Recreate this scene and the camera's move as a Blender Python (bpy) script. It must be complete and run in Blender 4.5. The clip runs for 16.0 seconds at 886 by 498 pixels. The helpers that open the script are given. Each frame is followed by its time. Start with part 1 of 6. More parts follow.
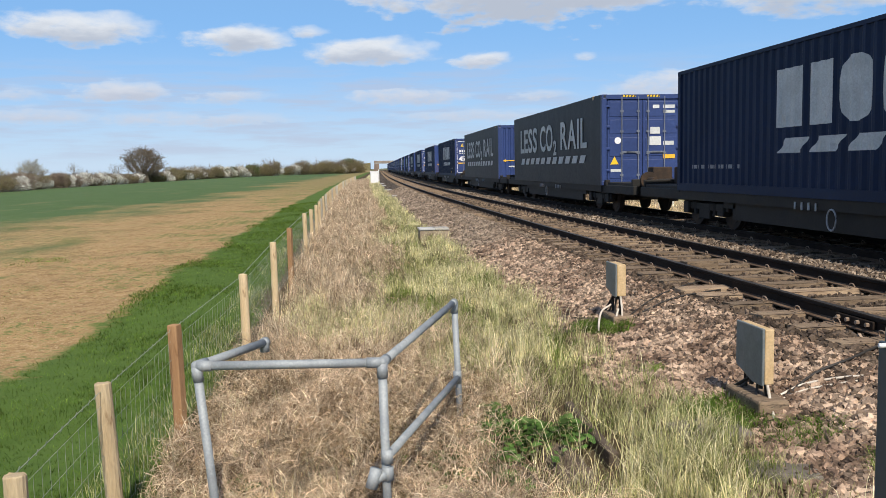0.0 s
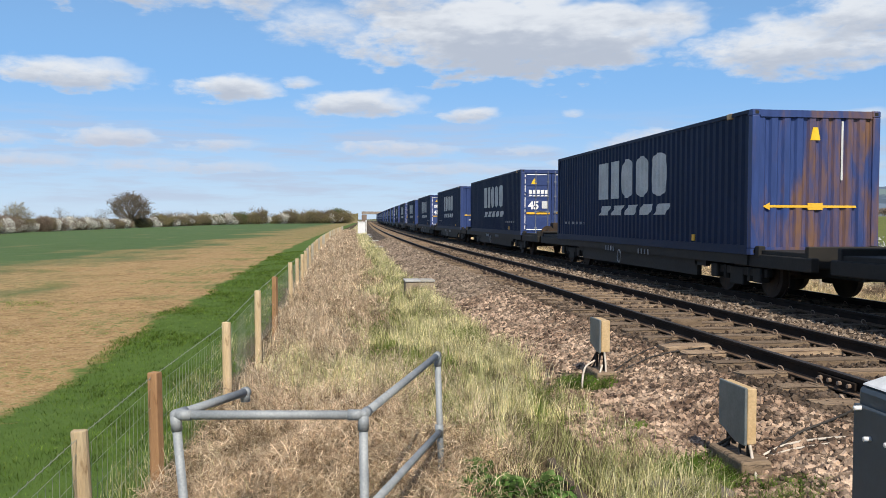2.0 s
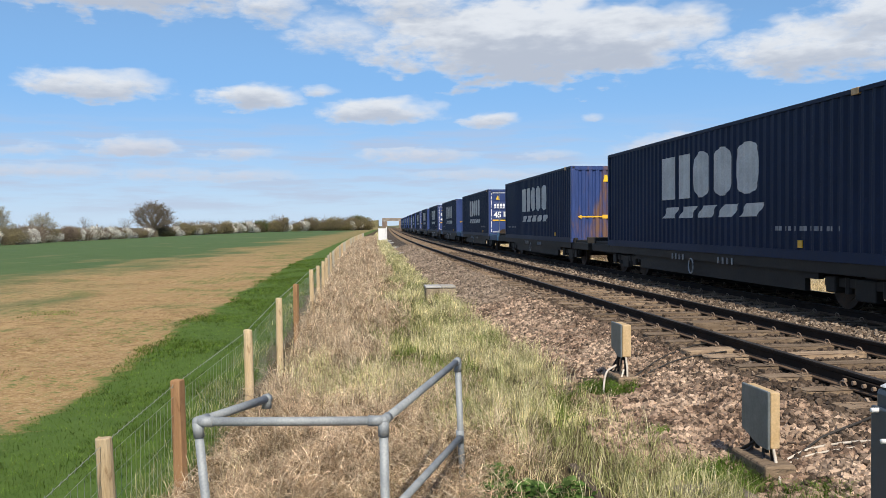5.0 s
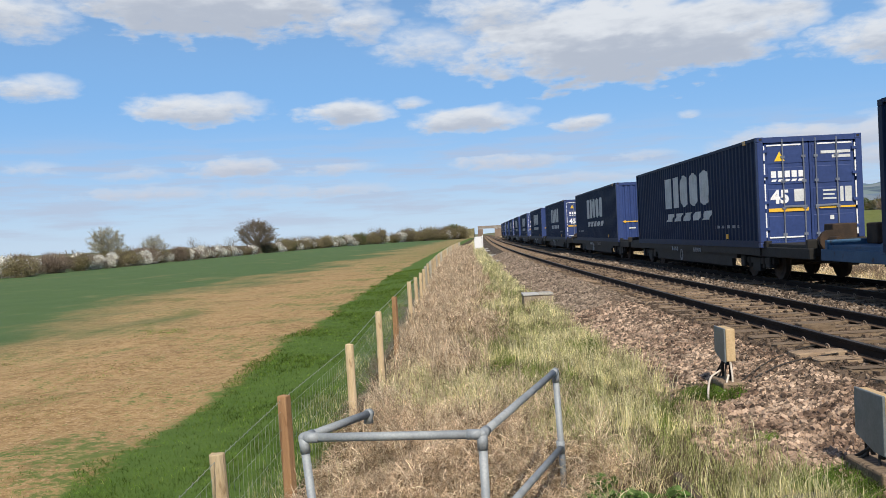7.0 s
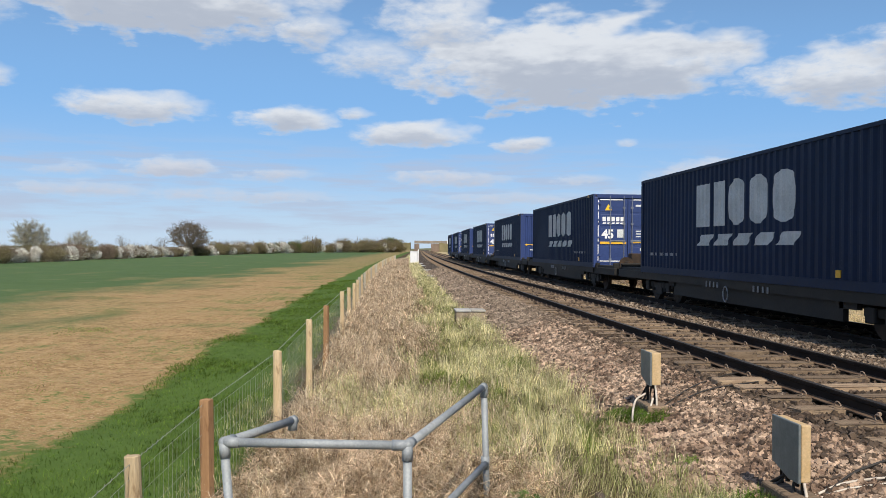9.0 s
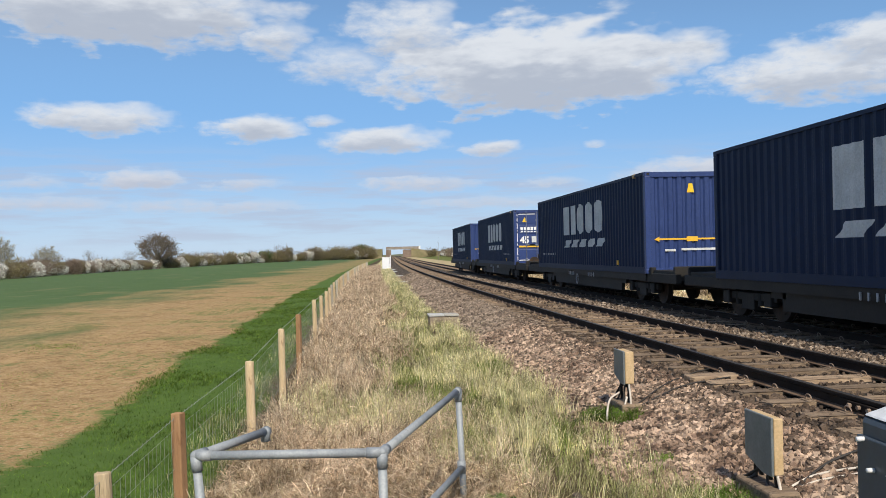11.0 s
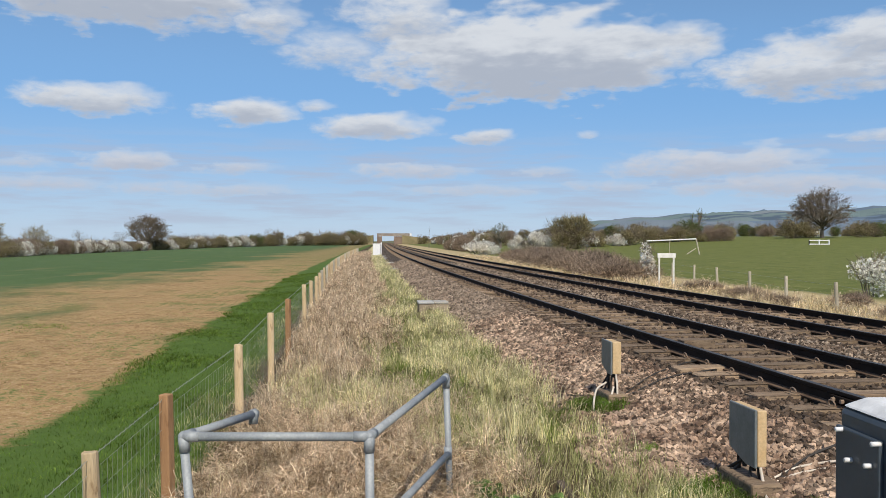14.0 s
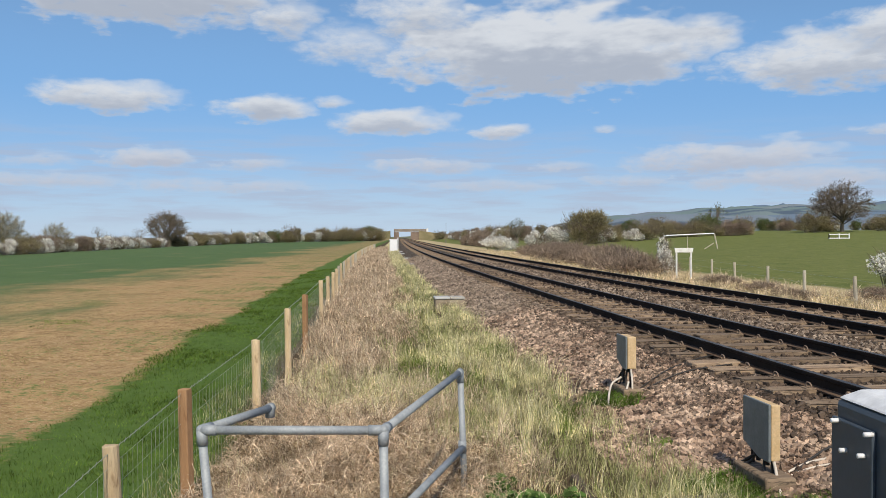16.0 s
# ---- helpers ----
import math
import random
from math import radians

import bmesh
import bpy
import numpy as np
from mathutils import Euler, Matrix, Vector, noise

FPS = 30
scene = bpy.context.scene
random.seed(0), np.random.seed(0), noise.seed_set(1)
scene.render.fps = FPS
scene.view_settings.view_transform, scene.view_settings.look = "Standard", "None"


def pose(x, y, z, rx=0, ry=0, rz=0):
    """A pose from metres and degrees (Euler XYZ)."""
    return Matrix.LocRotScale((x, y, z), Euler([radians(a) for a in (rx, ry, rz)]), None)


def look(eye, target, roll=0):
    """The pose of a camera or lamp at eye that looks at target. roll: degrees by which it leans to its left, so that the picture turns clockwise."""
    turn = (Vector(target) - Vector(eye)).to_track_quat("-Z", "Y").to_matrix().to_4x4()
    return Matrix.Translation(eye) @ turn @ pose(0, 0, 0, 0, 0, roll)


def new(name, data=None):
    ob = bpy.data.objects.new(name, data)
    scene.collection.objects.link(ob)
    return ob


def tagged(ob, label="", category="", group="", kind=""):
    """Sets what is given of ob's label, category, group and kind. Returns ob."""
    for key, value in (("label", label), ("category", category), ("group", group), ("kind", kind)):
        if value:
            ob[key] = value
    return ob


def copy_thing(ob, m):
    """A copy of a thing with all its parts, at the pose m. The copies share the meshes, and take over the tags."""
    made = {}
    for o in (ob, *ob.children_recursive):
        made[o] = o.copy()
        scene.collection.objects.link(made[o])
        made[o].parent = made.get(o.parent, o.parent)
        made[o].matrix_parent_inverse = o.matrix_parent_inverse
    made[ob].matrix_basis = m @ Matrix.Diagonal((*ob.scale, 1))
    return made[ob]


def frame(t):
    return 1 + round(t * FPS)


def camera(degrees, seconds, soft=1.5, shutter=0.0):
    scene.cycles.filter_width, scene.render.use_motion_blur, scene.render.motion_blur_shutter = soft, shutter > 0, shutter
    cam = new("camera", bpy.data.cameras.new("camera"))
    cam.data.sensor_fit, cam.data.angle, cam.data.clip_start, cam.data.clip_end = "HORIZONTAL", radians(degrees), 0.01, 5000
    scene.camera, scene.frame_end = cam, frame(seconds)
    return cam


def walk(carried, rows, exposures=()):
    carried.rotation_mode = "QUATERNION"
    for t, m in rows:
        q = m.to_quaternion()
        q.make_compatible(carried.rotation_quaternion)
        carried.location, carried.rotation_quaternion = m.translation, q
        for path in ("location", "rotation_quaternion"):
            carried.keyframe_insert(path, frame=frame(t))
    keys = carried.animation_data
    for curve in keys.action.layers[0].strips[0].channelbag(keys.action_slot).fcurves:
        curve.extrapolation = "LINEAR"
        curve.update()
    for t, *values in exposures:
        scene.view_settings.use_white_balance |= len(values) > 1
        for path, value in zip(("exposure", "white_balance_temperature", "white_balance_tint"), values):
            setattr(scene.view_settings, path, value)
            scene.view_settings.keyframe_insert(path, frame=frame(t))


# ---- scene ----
# ---- camera: a person standing on the lineside steps, panning a little ----
cam = camera(54.43, 16.0, 0.7)
PATH = [
    (0.0, -0.054, 0.076, 1.430, -0.36, -5.42, 1.05),
    (0.5, -0.050, 0.075, 1.427, -1.44, -4.57, -0.11),
    (1.0, -0.048, 0.064, 1.431, -1.47, -2.94, -0.82),
    (1.5, -0.042, 0.073, 1.432, -1.39, -2.07, -0.43),
    (2.0, -0.047, 0.057, 1.436, -1.20, -1.97, -0.24),
    (2.5, -0.046, 0.067, 1.432, -1.05, -2.04, -0.04),
    (3.0, -0.043, 0.067, 1.436, -0.93, -1.85, 0.23),
    (3.5, -0.041, 0.066, 1.436, -0.61, -1.66, 0.32),
    (6.0, -0.032, 0.031, 1.436, 2.24, -1.56, 0.55),
    (6.5, -0.035, 0.025, 1.443, 5.47, -1.47, 2.03),
    (7.0, -0.003, -0.021, 1.479, 6.53, -0.91, 2.73),
    (7.5, 0.006, -0.002, 1.463, 3.91, -0.79, 2.71),
    (8.0, -0.009, 0.007, 1.454, 3.71, -0.85, 1.94),
    (8.5, -0.013, 0.013, 1.449, 3.73, -0.49, -0.01),
    (9.0, -0.006, 0.013, 1.451, 2.29, -0.04, -0.46),
    (9.5, -0.018, 0.044, 1.444, 1.08, 0.11, -0.09),
    (12.0, 0.019, 0.024, 1.449, 0.51, 0.33, 1.35),
    (12.5, 0.015, 0.029, 1.445, 0.43, 0.08, 1.15),
    (13.0, 0.012, 0.011, 1.449, 0.49, 0.03, 0.56),
    (13.5, 0.011, 0.013, 1.443, 0.01, -0.31, 0.09),
    (14.0, 0.007, 0.013, 1.443, -0.18, -0.54, -0.05),
    (14.5, 0.000, 0.000, 1.450, 0.00, -0.55, 0.00),
    (15.0, 0.027, -0.015, 1.448, 0.08, -0.88, 0.37),
    (15.5, 0.033, -0.024, 1.452, 0.48, -0.90, 0.43),
    (16.0, 0.030, -0.043, 1.447, 0.94, -0.84, 0.17),
]
walk(cam, [(t, pose(x, y, z, 90 + p, r, w)) for t, x, y, z, w, p, r in PATH],
     exposures=[(0.0, 0.05), (6.0, 0.03), (7.0, -0.02), (12.0, -0.03), (13.0, -0.04), (14.0, -0.15), (16.0, -0.16)])

# ---- sky, clouds and sun ----
SUN_AZ, SUN_EL = 171.5, 45.0   # degrees clockwise from +y, above the horizon
world = bpy.data.worlds.new("sky")
scene.world = world
world.use_nodes = True


class Net:
    """Small help to wire shader nodes."""

    def __init__(self, tree):
        self.t = tree
        tree.nodes.clear()

    def n(self, kind):
        return self.t.nodes.new("ShaderNode" + kind)

    def put(self, socket, v):
        if isinstance(v, bpy.types.NodeSocket):
            self.t.links.new(v, socket)
        elif v is not None:
            socket.default_value = v

    def math(self, op, a, b=None, c=None, clamp=False):
        m = self.n("Math")
        m.operation, m.use_clamp = op, clamp
        for s, v in zip(m.inputs, (a, b, c)):
            self.put(s, v)
        return m.outputs[0]

    def mix(self, f, a, b, blend="MIX"):
        m = self.n("Mix")
        m.data_type, m.blend_type = "RGBA", blend
        self.put(m.inputs[0], f)
        for s, v in ((m.inputs[6], a), (m.inputs[7], b)):
            self.put(s, (*v, 1) if isinstance(v, tuple) and len(v) == 3 else v)
        return m.outputs[2]

    def noise(self, vec, scale, detail=4, rough=0.55, dist=0.0):
        m = self.n("TexNoise")
        self.put(m.inputs["Vector"], vec)
        m.inputs["Scale"].default_value, m.inputs["Detail"].default_value = scale, detail
        m.inputs["Roughness"].default_value, m.inputs["Distortion"].default_value = rough, dist
        return m.outputs["Fac"]

    def step(self, v, lo, hi):
        m = self.n("MapRange")
        m.interpolation_type = "SMOOTHSTEP"
        self.put(m.inputs[0], v)
        self.put(m.inputs[1], lo)
        self.put(m.inputs[2], hi)
        return m.outputs[0]

    def scaled(self, vec, x, y, z):
        m = self.n("Mapping")
        self.put(m.inputs[0], vec)
        m.inputs["Scale"].default_value = (x, y, z)
        return m.outputs[0]


def build_sky():
    w = Net(world.node_tree)
    sky = w.n("TexSky")
    sky.sky_type, sky.sun_disc = "NISHITA", False
    sky.sun_elevation, sky.sun_rotation = radians(SUN_EL), radians(SUN_AZ)
    sky.air_density, sky.dust_density, sky.ozone_density = 1.0, 0.1, 4.0
    co = w.n("TexCoord").outputs["Generated"]
    sep = w.n("SeparateXYZ")
    w.put(sep.inputs[0], co)
    x, y, z = sep.outputs
    az = w.math("MULTIPLY", w.math("ARCTAN2", x, y), 57.2958)
    el = w.math("MULTIPLY", w.math("ARCSINE", z), 57.2958)
    # ragged edges: shift the angles by noise, more along than up
    p = w.n("CombineXYZ")
    w.put(p.inputs[0], az), w.put(p.inputs[1], w.math("MULTIPLY", el, 2.0))
    q = p.outputs[0]
    n1 = w.math("SUBTRACT", w.noise(q, 0.26, 3, 0.5), 0.5)
    n2 = w.math("SUBTRACT", w.noise(w.scaled(q, 0.6, 0.9, 1), 0.50, 2.5, 0.5), 0.5)
    # azimuth, elevation, half width, half height, thickness of each cumulus
    clouds = [(-20.5, 15.2, 9.5, 2.8, 1.1), (-11.3, 13.9, 2.6, 1.5, .75), (-7.0, 12.2, 3.6, 1.5, .6), (-2.5, 14.2, 4.6, 2.2, .75),
              (6.2, 11.6, 11.6, 3.2, 1.15), (23.6, 10.2, 6.6, 2.0, .9), (27.5, 11.8, 5.0, 1.6, .9), (-21.8, 8.6, 4.6, 1.05, .85),
              (-12.7, 8.2, 3.3, .95, .95), (-4.0, 7.4, 4.4, .95, .9), (3.0, 6.8, 2.3, .55, .8), (-19.8, 4.9, 3.6, .75, .85),
              (-13.4, 4.65, 3.4, .55, .6), (-1.6, 4.6, 4.6, .7, .65), (6.6, 4.5, 2.4, .5, .55), (17.8, 4.7, 7.5, 1.25, .85), (21.5, 3.4, 8.0, .8, .7), (-14.0, 3.2, 8.0, .6, .6), (-25.0, 3.4, 6.0, .6, .6), (2.0, 3.3, 7.0, .55, .55), (11.5, 3.5, 4.0, .5, .6),
              (-8.3, 8.7, 1.4, .4, .6), (9.4, 6.9, 1.1, .33, .5), (-26.0, 4.7, 3.0, .6, .5), (26.5, 6.2, 2.5, .5, .6),
              (-33.5, 14.0, 5.0, 2.0, .8), (-31.5, 9.8, 2.4, .9, .7), (-32.0, 5.0, 2.6, .6, .5), (10.0, 19.5, 13.0, 2.0, .9), (-9.0, 19.5, 6.0, 1.5, .8)]
    n5 = w.math("SUBTRACT", w.noise(q, 0.85, 6, 0.62, 0.3), 0.5)
    n6 = w.math("SUBTRACT", w.noise(w.scaled(q, 0.8, 1.1, 1), 1.3, 5, 0.6), 0.5)
    mask = shade = None
    for a, e, rw, rh, d in clouds:
        dx = w.math("ADD", w.math("MULTIPLY_ADD", az, 1 / rw, -a / rw), w.math("MULTIPLY_ADD", n5, .9 / rw + .30, w.math("MULTIPLY", n1, 1.5)))
        dy = w.math("ADD", w.math("MULTIPLY_ADD", el, 1 / rh, -e / rh), w.math("MULTIPLY_ADD", n6, .25 / rh + .35, w.math("MULTIPLY", n2, 1.6)))
        low = w.math("MAXIMUM", w.math("MULTIPLY", dy, -1.25), w.math("MULTIPLY", dy, .88))      # flatter base
        r2 = w.math("MULTIPLY", w.math("ADD", w.math("MULTIPLY", dx, dx), w.math("MULTIPLY", low, low)), 0.74)
        m = w.math("MULTIPLY", w.math("SUBTRACT", 1.0, r2, clamp=True), d * 1.18)
        s = w.math("MULTIPLY", m, w.math("MULTIPLY_ADD", dy, -0.5, 0.35))
        mask = m if mask is None else w.math("MAXIMUM", mask, m)
        shade = s if shade is None else w.math("MAXIMUM", shade, s)
    torn = w.math("MULTIPLY_ADD", n5, 1.0, w.math("MULTIPLY_ADD", n6, 0.8, 1.05))
    mask = w.math("MULTIPLY", w.step(w.math("MULTIPLY", mask, torn), 0.08, 1.02), 0.96)
    # thin streets of cloud low over the horizon, and broken cloud over the rest of the sky
    street = w.noise(w.scaled(q, 0.09, 0.40, 1), 1.6, 4, 0.55)
    band = w.math("MULTIPLY", w.step(el, 0.3, 1.6), w.math("SUBTRACT", 1.0, w.step(el, 5.0, 7.5)))
    streets = w.math("MULTIPLY", w.math("MULTIPLY", w.step(street, 0.40, 0.66), band), 0.60)
    low_tone = w.math("SUBTRACT", 1.0, w.step(w.math("SUBTRACT", mask, streets), -0.2, 0.2))
    mask = w.math("MAXIMUM", mask, streets)
    zz = w.math("MAXIMUM", z, 0.08)
    over = w.n("CombineXYZ")
    w.put(over.inputs[0], w.math("DIVIDE", x, zz)), w.put(over.inputs[1], w.math("DIVIDE", y, zz))
    broken = w.step(w.noise(over.outputs[0], 0.55, 5, 0.55), 0.48, 0.68)
    away = w.math("MAXIMUM", w.step(w.math("ABSOLUTE", az), 34.0, 44.0), w.step(el, 20.0, 26.0))
    mask = w.math("MAXIMUM", mask, w.math("MULTIPLY", w.math("MULTIPLY", broken, away), w.step(el, 2.0, 10.0)))
    n3 = w.math("SUBTRACT", w.noise(w.scaled(q, 0.5, 0.9, 1), 0.9, 4, 0.55, 0.6), 0.5)
    tone = w.mix(w.step(w.math("ADD", shade, w.math("ADD", w.math("MULTIPLY", n2, 0.20), w.math("MULTIPLY", n3, 0.30))), 0.02, 0.58), (0.81, 0.845, 0.895), (0.50, 0.55, 0.645))
    tone = w.mix(w.math("MULTIPLY", w.math("SUBTRACT", 1.0, w.step(el, 3.5, 8.5)), .62), tone, (0.55, 0.60, 0.73))
    tone = w.mix(low_tone, tone, (0.51, 0.565, 0.71))
    haze = w.math("SUBTRACT", 1.0, w.step(el, 4.0, 24.0))
    bg = w.n("Background")
    w.put(bg.inputs[0], sky.outputs[0])
    bg.inputs[1].default_value = SKY_STRENGTH
    pale = w.n("Background")
    w.put(pale.inputs[0], w.mix(w.step(el, -1.0, 10.0), (0.475, 0.655, 0.90), (0.195, 0.46, 0.89)))
    pale.inputs[1].default_value = 1.0
    cl = w.n("Background")
    w.put(cl.inputs[0], tone)
    cl.inputs[1].default_value = 0.95
    m1, m2 = w.n("MixShader"), w.n("MixShader")
    w.put(m1.inputs[0], w.math("MULTIPLY", haze, 0.80)), w.put(m1.inputs[1], bg.outputs[0]), w.put(m1.inputs[2], pale.outputs[0])
    w.put(m2.inputs[0], mask), w.put(m2.inputs[1], m1.outputs[0]), w.put(m2.inputs[2], cl.outputs[0])
    out = w.n("OutputWorld")
    w.put(out.inputs[0], m2.outputs[0])


SKY_STRENGTH = 0.105
build_sky()
sun = new("sun", bpy.data.lights.new("sun", "SUN"))
sun.data.energy, sun.data.angle, sun.data.color = 4.7, radians(0.5), (1.0, 0.91, 0.77)
sa, se = radians(SUN_AZ), radians(SUN_EL)
sun.matrix_world = look((math.sin(sa) * math.cos(se) * 50, math.cos(sa) * math.cos(se) * 50, math.sin(se) * 50), (0, 0, 0))


# ---- materials ----
def mat(name, c1, c2, scale=4.0, rough=0.8, bump=0.25, fine=60.0, metal=0.0, vary=0.0, island=False, streak=None, c3=None, spots=(0.62, 0.72), spec=0.4, stretch=(1, 1, 1)):
    """Two mixed tones at a large scale, grain at a fine one, a third tone in spots; vary: change of value from piece to piece."""
    m = bpy.data.materials.new(name)
    m.use_nodes = True
    w = Net(m.node_tree)
    co = w.n("TexCoord").outputs["Object"]
    co = w.scaled(co, *stretch)
    big = w.noise(co, scale, 5, 0.6)
    small = w.noise(co, fine, 4, 0.6)
    col = w.mix(w.step(big, 0.32, 0.68), c1, c2)
    if c3:
        col = w.mix(w.step(w.noise(co, scale * 2.3, 6, 0.65, 0.4), *spots), col, c3)
    value = w.math("MULTIPLY_ADD", small, 0.7, 0.65)
    if vary:
        rnd = w.n("NewGeometry").outputs["Random Per Island"] if island else w.n("ObjectInfo").outputs["Random"]
        value = w.math("MULTIPLY", value, w.math("MULTIPLY_ADD", rnd, 2 * vary, 1 - vary))
    hsv = w.n("HueSaturation")
    w.put(hsv.inputs["Color"], col)
    w.put(hsv.inputs["Value"], value)
    b = w.n("BsdfPrincipled")
    w.put(b.inputs["Base Color"], hsv.outputs[0])
    w.put(b.inputs["Roughness"], w.math("MULTIPLY_ADD", small, 0.25, rough - 0.12, clamp=True))
    b.inputs["Metallic"].default_value = metal
    b.inputs["Specular IOR Level"].default_value = spec
    if bump:
        bp = w.n("Bump")
        bp.inputs["Strength"].default_value, bp.inputs["Distance"].default_value = bump, 0.01
        w.put(bp.inputs["Height"], small)
        w.put(b.inputs["Normal"], bp.outputs[0])
    w.put(w.n("OutputMaterial").inputs[0], b.outputs[0])
    return m


def grass_mat(name, tones, trans=0.35):
    """Blades: each island takes one of several tones."""
    m = bpy.data.materials.new(name)
    m.use_nodes = True
    w = Net(m.node_tree)
    ramp = w.n("ValToRGB")
    ramp.color_ramp.interpolation = "LINEAR"
    while len(ramp.color_ramp.elements) < len(tones):
        ramp.color_ramp.elements.new(0.5)
    for i, (e, c) in enumerate(zip(ramp.color_ramp.elements, tones)):
        e.position, e.color = i / max(1, len(tones) - 1), (*c, 1)
    w.put(ramp.inputs[0], w.n("NewGeometry").outputs["Random Per Island"])
    co = w.n("TexCoord").outputs["Object"]
    hsv = w.n("HueSaturation")
    w.put(hsv.inputs["Color"], ramp.outputs[0])
    w.put(hsv.inputs["Value"], w.math("MULTIPLY", w.math("MULTIPLY_ADD", w.noise(co, 1.3, 4), 0.9, 0.55), w.math("MULTIPLY_ADD", w.step(w.noise(co, 5.0, 3), 0.33, 0.67), 1.25, 0.42)))
    d, t, mx = w.n("BsdfDiffuse"), w.n("BsdfTranslucent"), w.n("MixShader")
    for s in (d, t):
        w.put(s.inputs[0], hsv.outputs[0])
    mx.inputs[0].default_value = trans
    w.put(mx.inputs[1], d.outputs[0]), w.put(mx.inputs[2], t.outputs[0])
    w.put(w.n("OutputMaterial").inputs[0], mx.outputs[0])
    return m


M = {}
# one blue paint in two tones: sides darkened as in shade, ends as in sun
M["blue"] = mat("container_blue_shaded", (.0080, .0190, .052), (.0118, .0255, .067), 0.6, 0.6, .10, 14, vary=.10, c3=(.03, .038, .08), spots=(.70, .85), spec=.22)
M["blue_sunlit"] = mat("container_blue_sunlit", (.025, .047, .152), (.030, .056, .178), 0.8, 0.45, .10, 14, vary=.08, c3=(.10, .07, .07), spots=(.72, .86))
M["blue_rusty"] = mat("container_blue_rusty", (.024, .050, .175), (.029, .060, .20), 0.9, 0.5, .1, 14, c3=(.17, .090, .050), spots=(.42, .64), stretch=(.8, .8, .16))
M["charcoal"] = mat("curtain_charcoal", (.017, .019, .025), (.024, .026, .032), 0.8, 0.55, .2, 9, c3=(.035, .036, .04), spots=(.68, .85), spec=.25)
M["paint_white"] = mat("faded_white_paint", (.50, .52, .52), (.62, .64, .64), 2.0, 0.6, .05, 30, c3=(.35, .37, .40), spots=(.6, .8))
M["faint_white"] = mat("rubbed_white_paint", (.20, .22, .25), (.32, .34, .37), 6.0, 0.6, .05, 30)
M["white"] = mat("white_marking", (.75, .76, .78), (.82, .82, .82), 3.0, 0.5, .05, 30)
M["yellow"] = mat("yellow_marking", (.75, .42, .03), (.80, .48, .05), 3.0, 0.5, .05, 30)
M["hazard_yellow"] = mat("warning_yellow", (.80, .50, .02), (.80, .55, .04), 3.0, 0.5, .05, 30)
M["rod_blue"] = mat("painted_lock_rods", (.13, .15, .20), (.20, .22, .27), 3.0, 0.5, .1, 40, metal=.2)
M["steel"] = mat("galvanised_rods", (.30, .31, .33), (.42, .43, .45), 3.0, 0.5, .1, 40, metal=.3)
M["black_steel"] = mat("wagon_black", (.0115, .011, .0105), (.021, .018, .0148), 1.5, 0.7, .3, 20, c3=(.042, .026, .016), spots=(.62, .8))
M["blue_steel"] = mat("wagon_blue", (.020, .070, .150), (.035, .100, .190), 1.5, 0.6, .2, 20, c3=(.03, .03, .03), spots=(.55, .7))
M["rust"] = mat("rusty_wheel", (.030, .020, .014), (.060, .036, .022), 3, 0.8, .3, 30, c3=(.03, .025, .02), spots=(.55, .7))
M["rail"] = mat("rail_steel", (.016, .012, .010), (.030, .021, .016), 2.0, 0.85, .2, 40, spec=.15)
# rust of the foot, paled to carry the sunlit line along its edge
M["rail_foot"] = mat("rusty_sunlit_rail_foot", (.10, .066, .046), (.17, .115, .08), 4.0, 0.9, .2, 40, spec=.1)
M["rail_top"] = mat("rail_running_band", (.045, .040, .037), (.075, .068, .062), 1.0, 0.5, .05, 60, metal=.3)
M["timber"] = mat("sleeper_timber", (.205, .143, .094), (.335, .247, .166), 3.0, 0.9, .6, 30, vary=.35, c3=(.10, .075, .055), spots=(.52, .66), stretch=(1, 5, 5))
M["clip"] = mat("rail_clip_steel", (.26, .185, .135), (.36, .27, .20), 8, 0.6, .1, 60, metal=.3)
M["stone"] = mat("ballast_stone", (.232, .156, .109), (.425, .315, .232), 1.3, 0.9, .4, 90, vary=.75, island=True, c3=(.135, .088, .062), spots=(.48, .60))
M["cess_stone"] = mat("grey_brown_ballast", (.172, .128, .095), (.285, .225, .172), .9, 0.92, .4, 90, vary=.6, island=True, c3=(.12, .090, .068), spots=(.55, .66))
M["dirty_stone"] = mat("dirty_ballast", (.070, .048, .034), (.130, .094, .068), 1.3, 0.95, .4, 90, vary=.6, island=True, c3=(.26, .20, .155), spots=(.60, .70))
M["post"] = mat("fence_post_wood", (.50, .37, .22), (.66, .53, .35), 3, 0.85, .5, 40, vary=.15, c3=(.26, .17, .09), spots=(.55, .7), stretch=(3, 3, .4))
M["post_red"] = mat("fence_post_treated", (.30, .165, .080), (.44, .26, .135), 3, 0.85, .5, 40, vary=.12, c3=(.22, .11, .05), spots=(.55, .7), stretch=(3, 3, .4))
M["post_old"] = mat("fence_post_weathered", (.40, .36, .28), (.54, .49, .39), 3, 0.9, .5, 40, vary=.2, stretch=(3, 3, .4))
M["wire"] = mat("fence_wire", (.27, .30, .24), (.38, .40, .33), 5, 0.6, 0, 40, metal=.2)
M["galv"] = mat("galvanised_tube", (.27, .295, .315), (.36, .385, .40), 6, 0.62, .12, 90, metal=.2, c3=(.25, .24, .22), spots=(.64, .74))
M["box_grey"] = mat("grey_box_plate", (.135, .155, .158), (.185, .205, .205), 5, 0.45, .1, 50, c3=(.30, .26, .20), spots=(.68, .8))
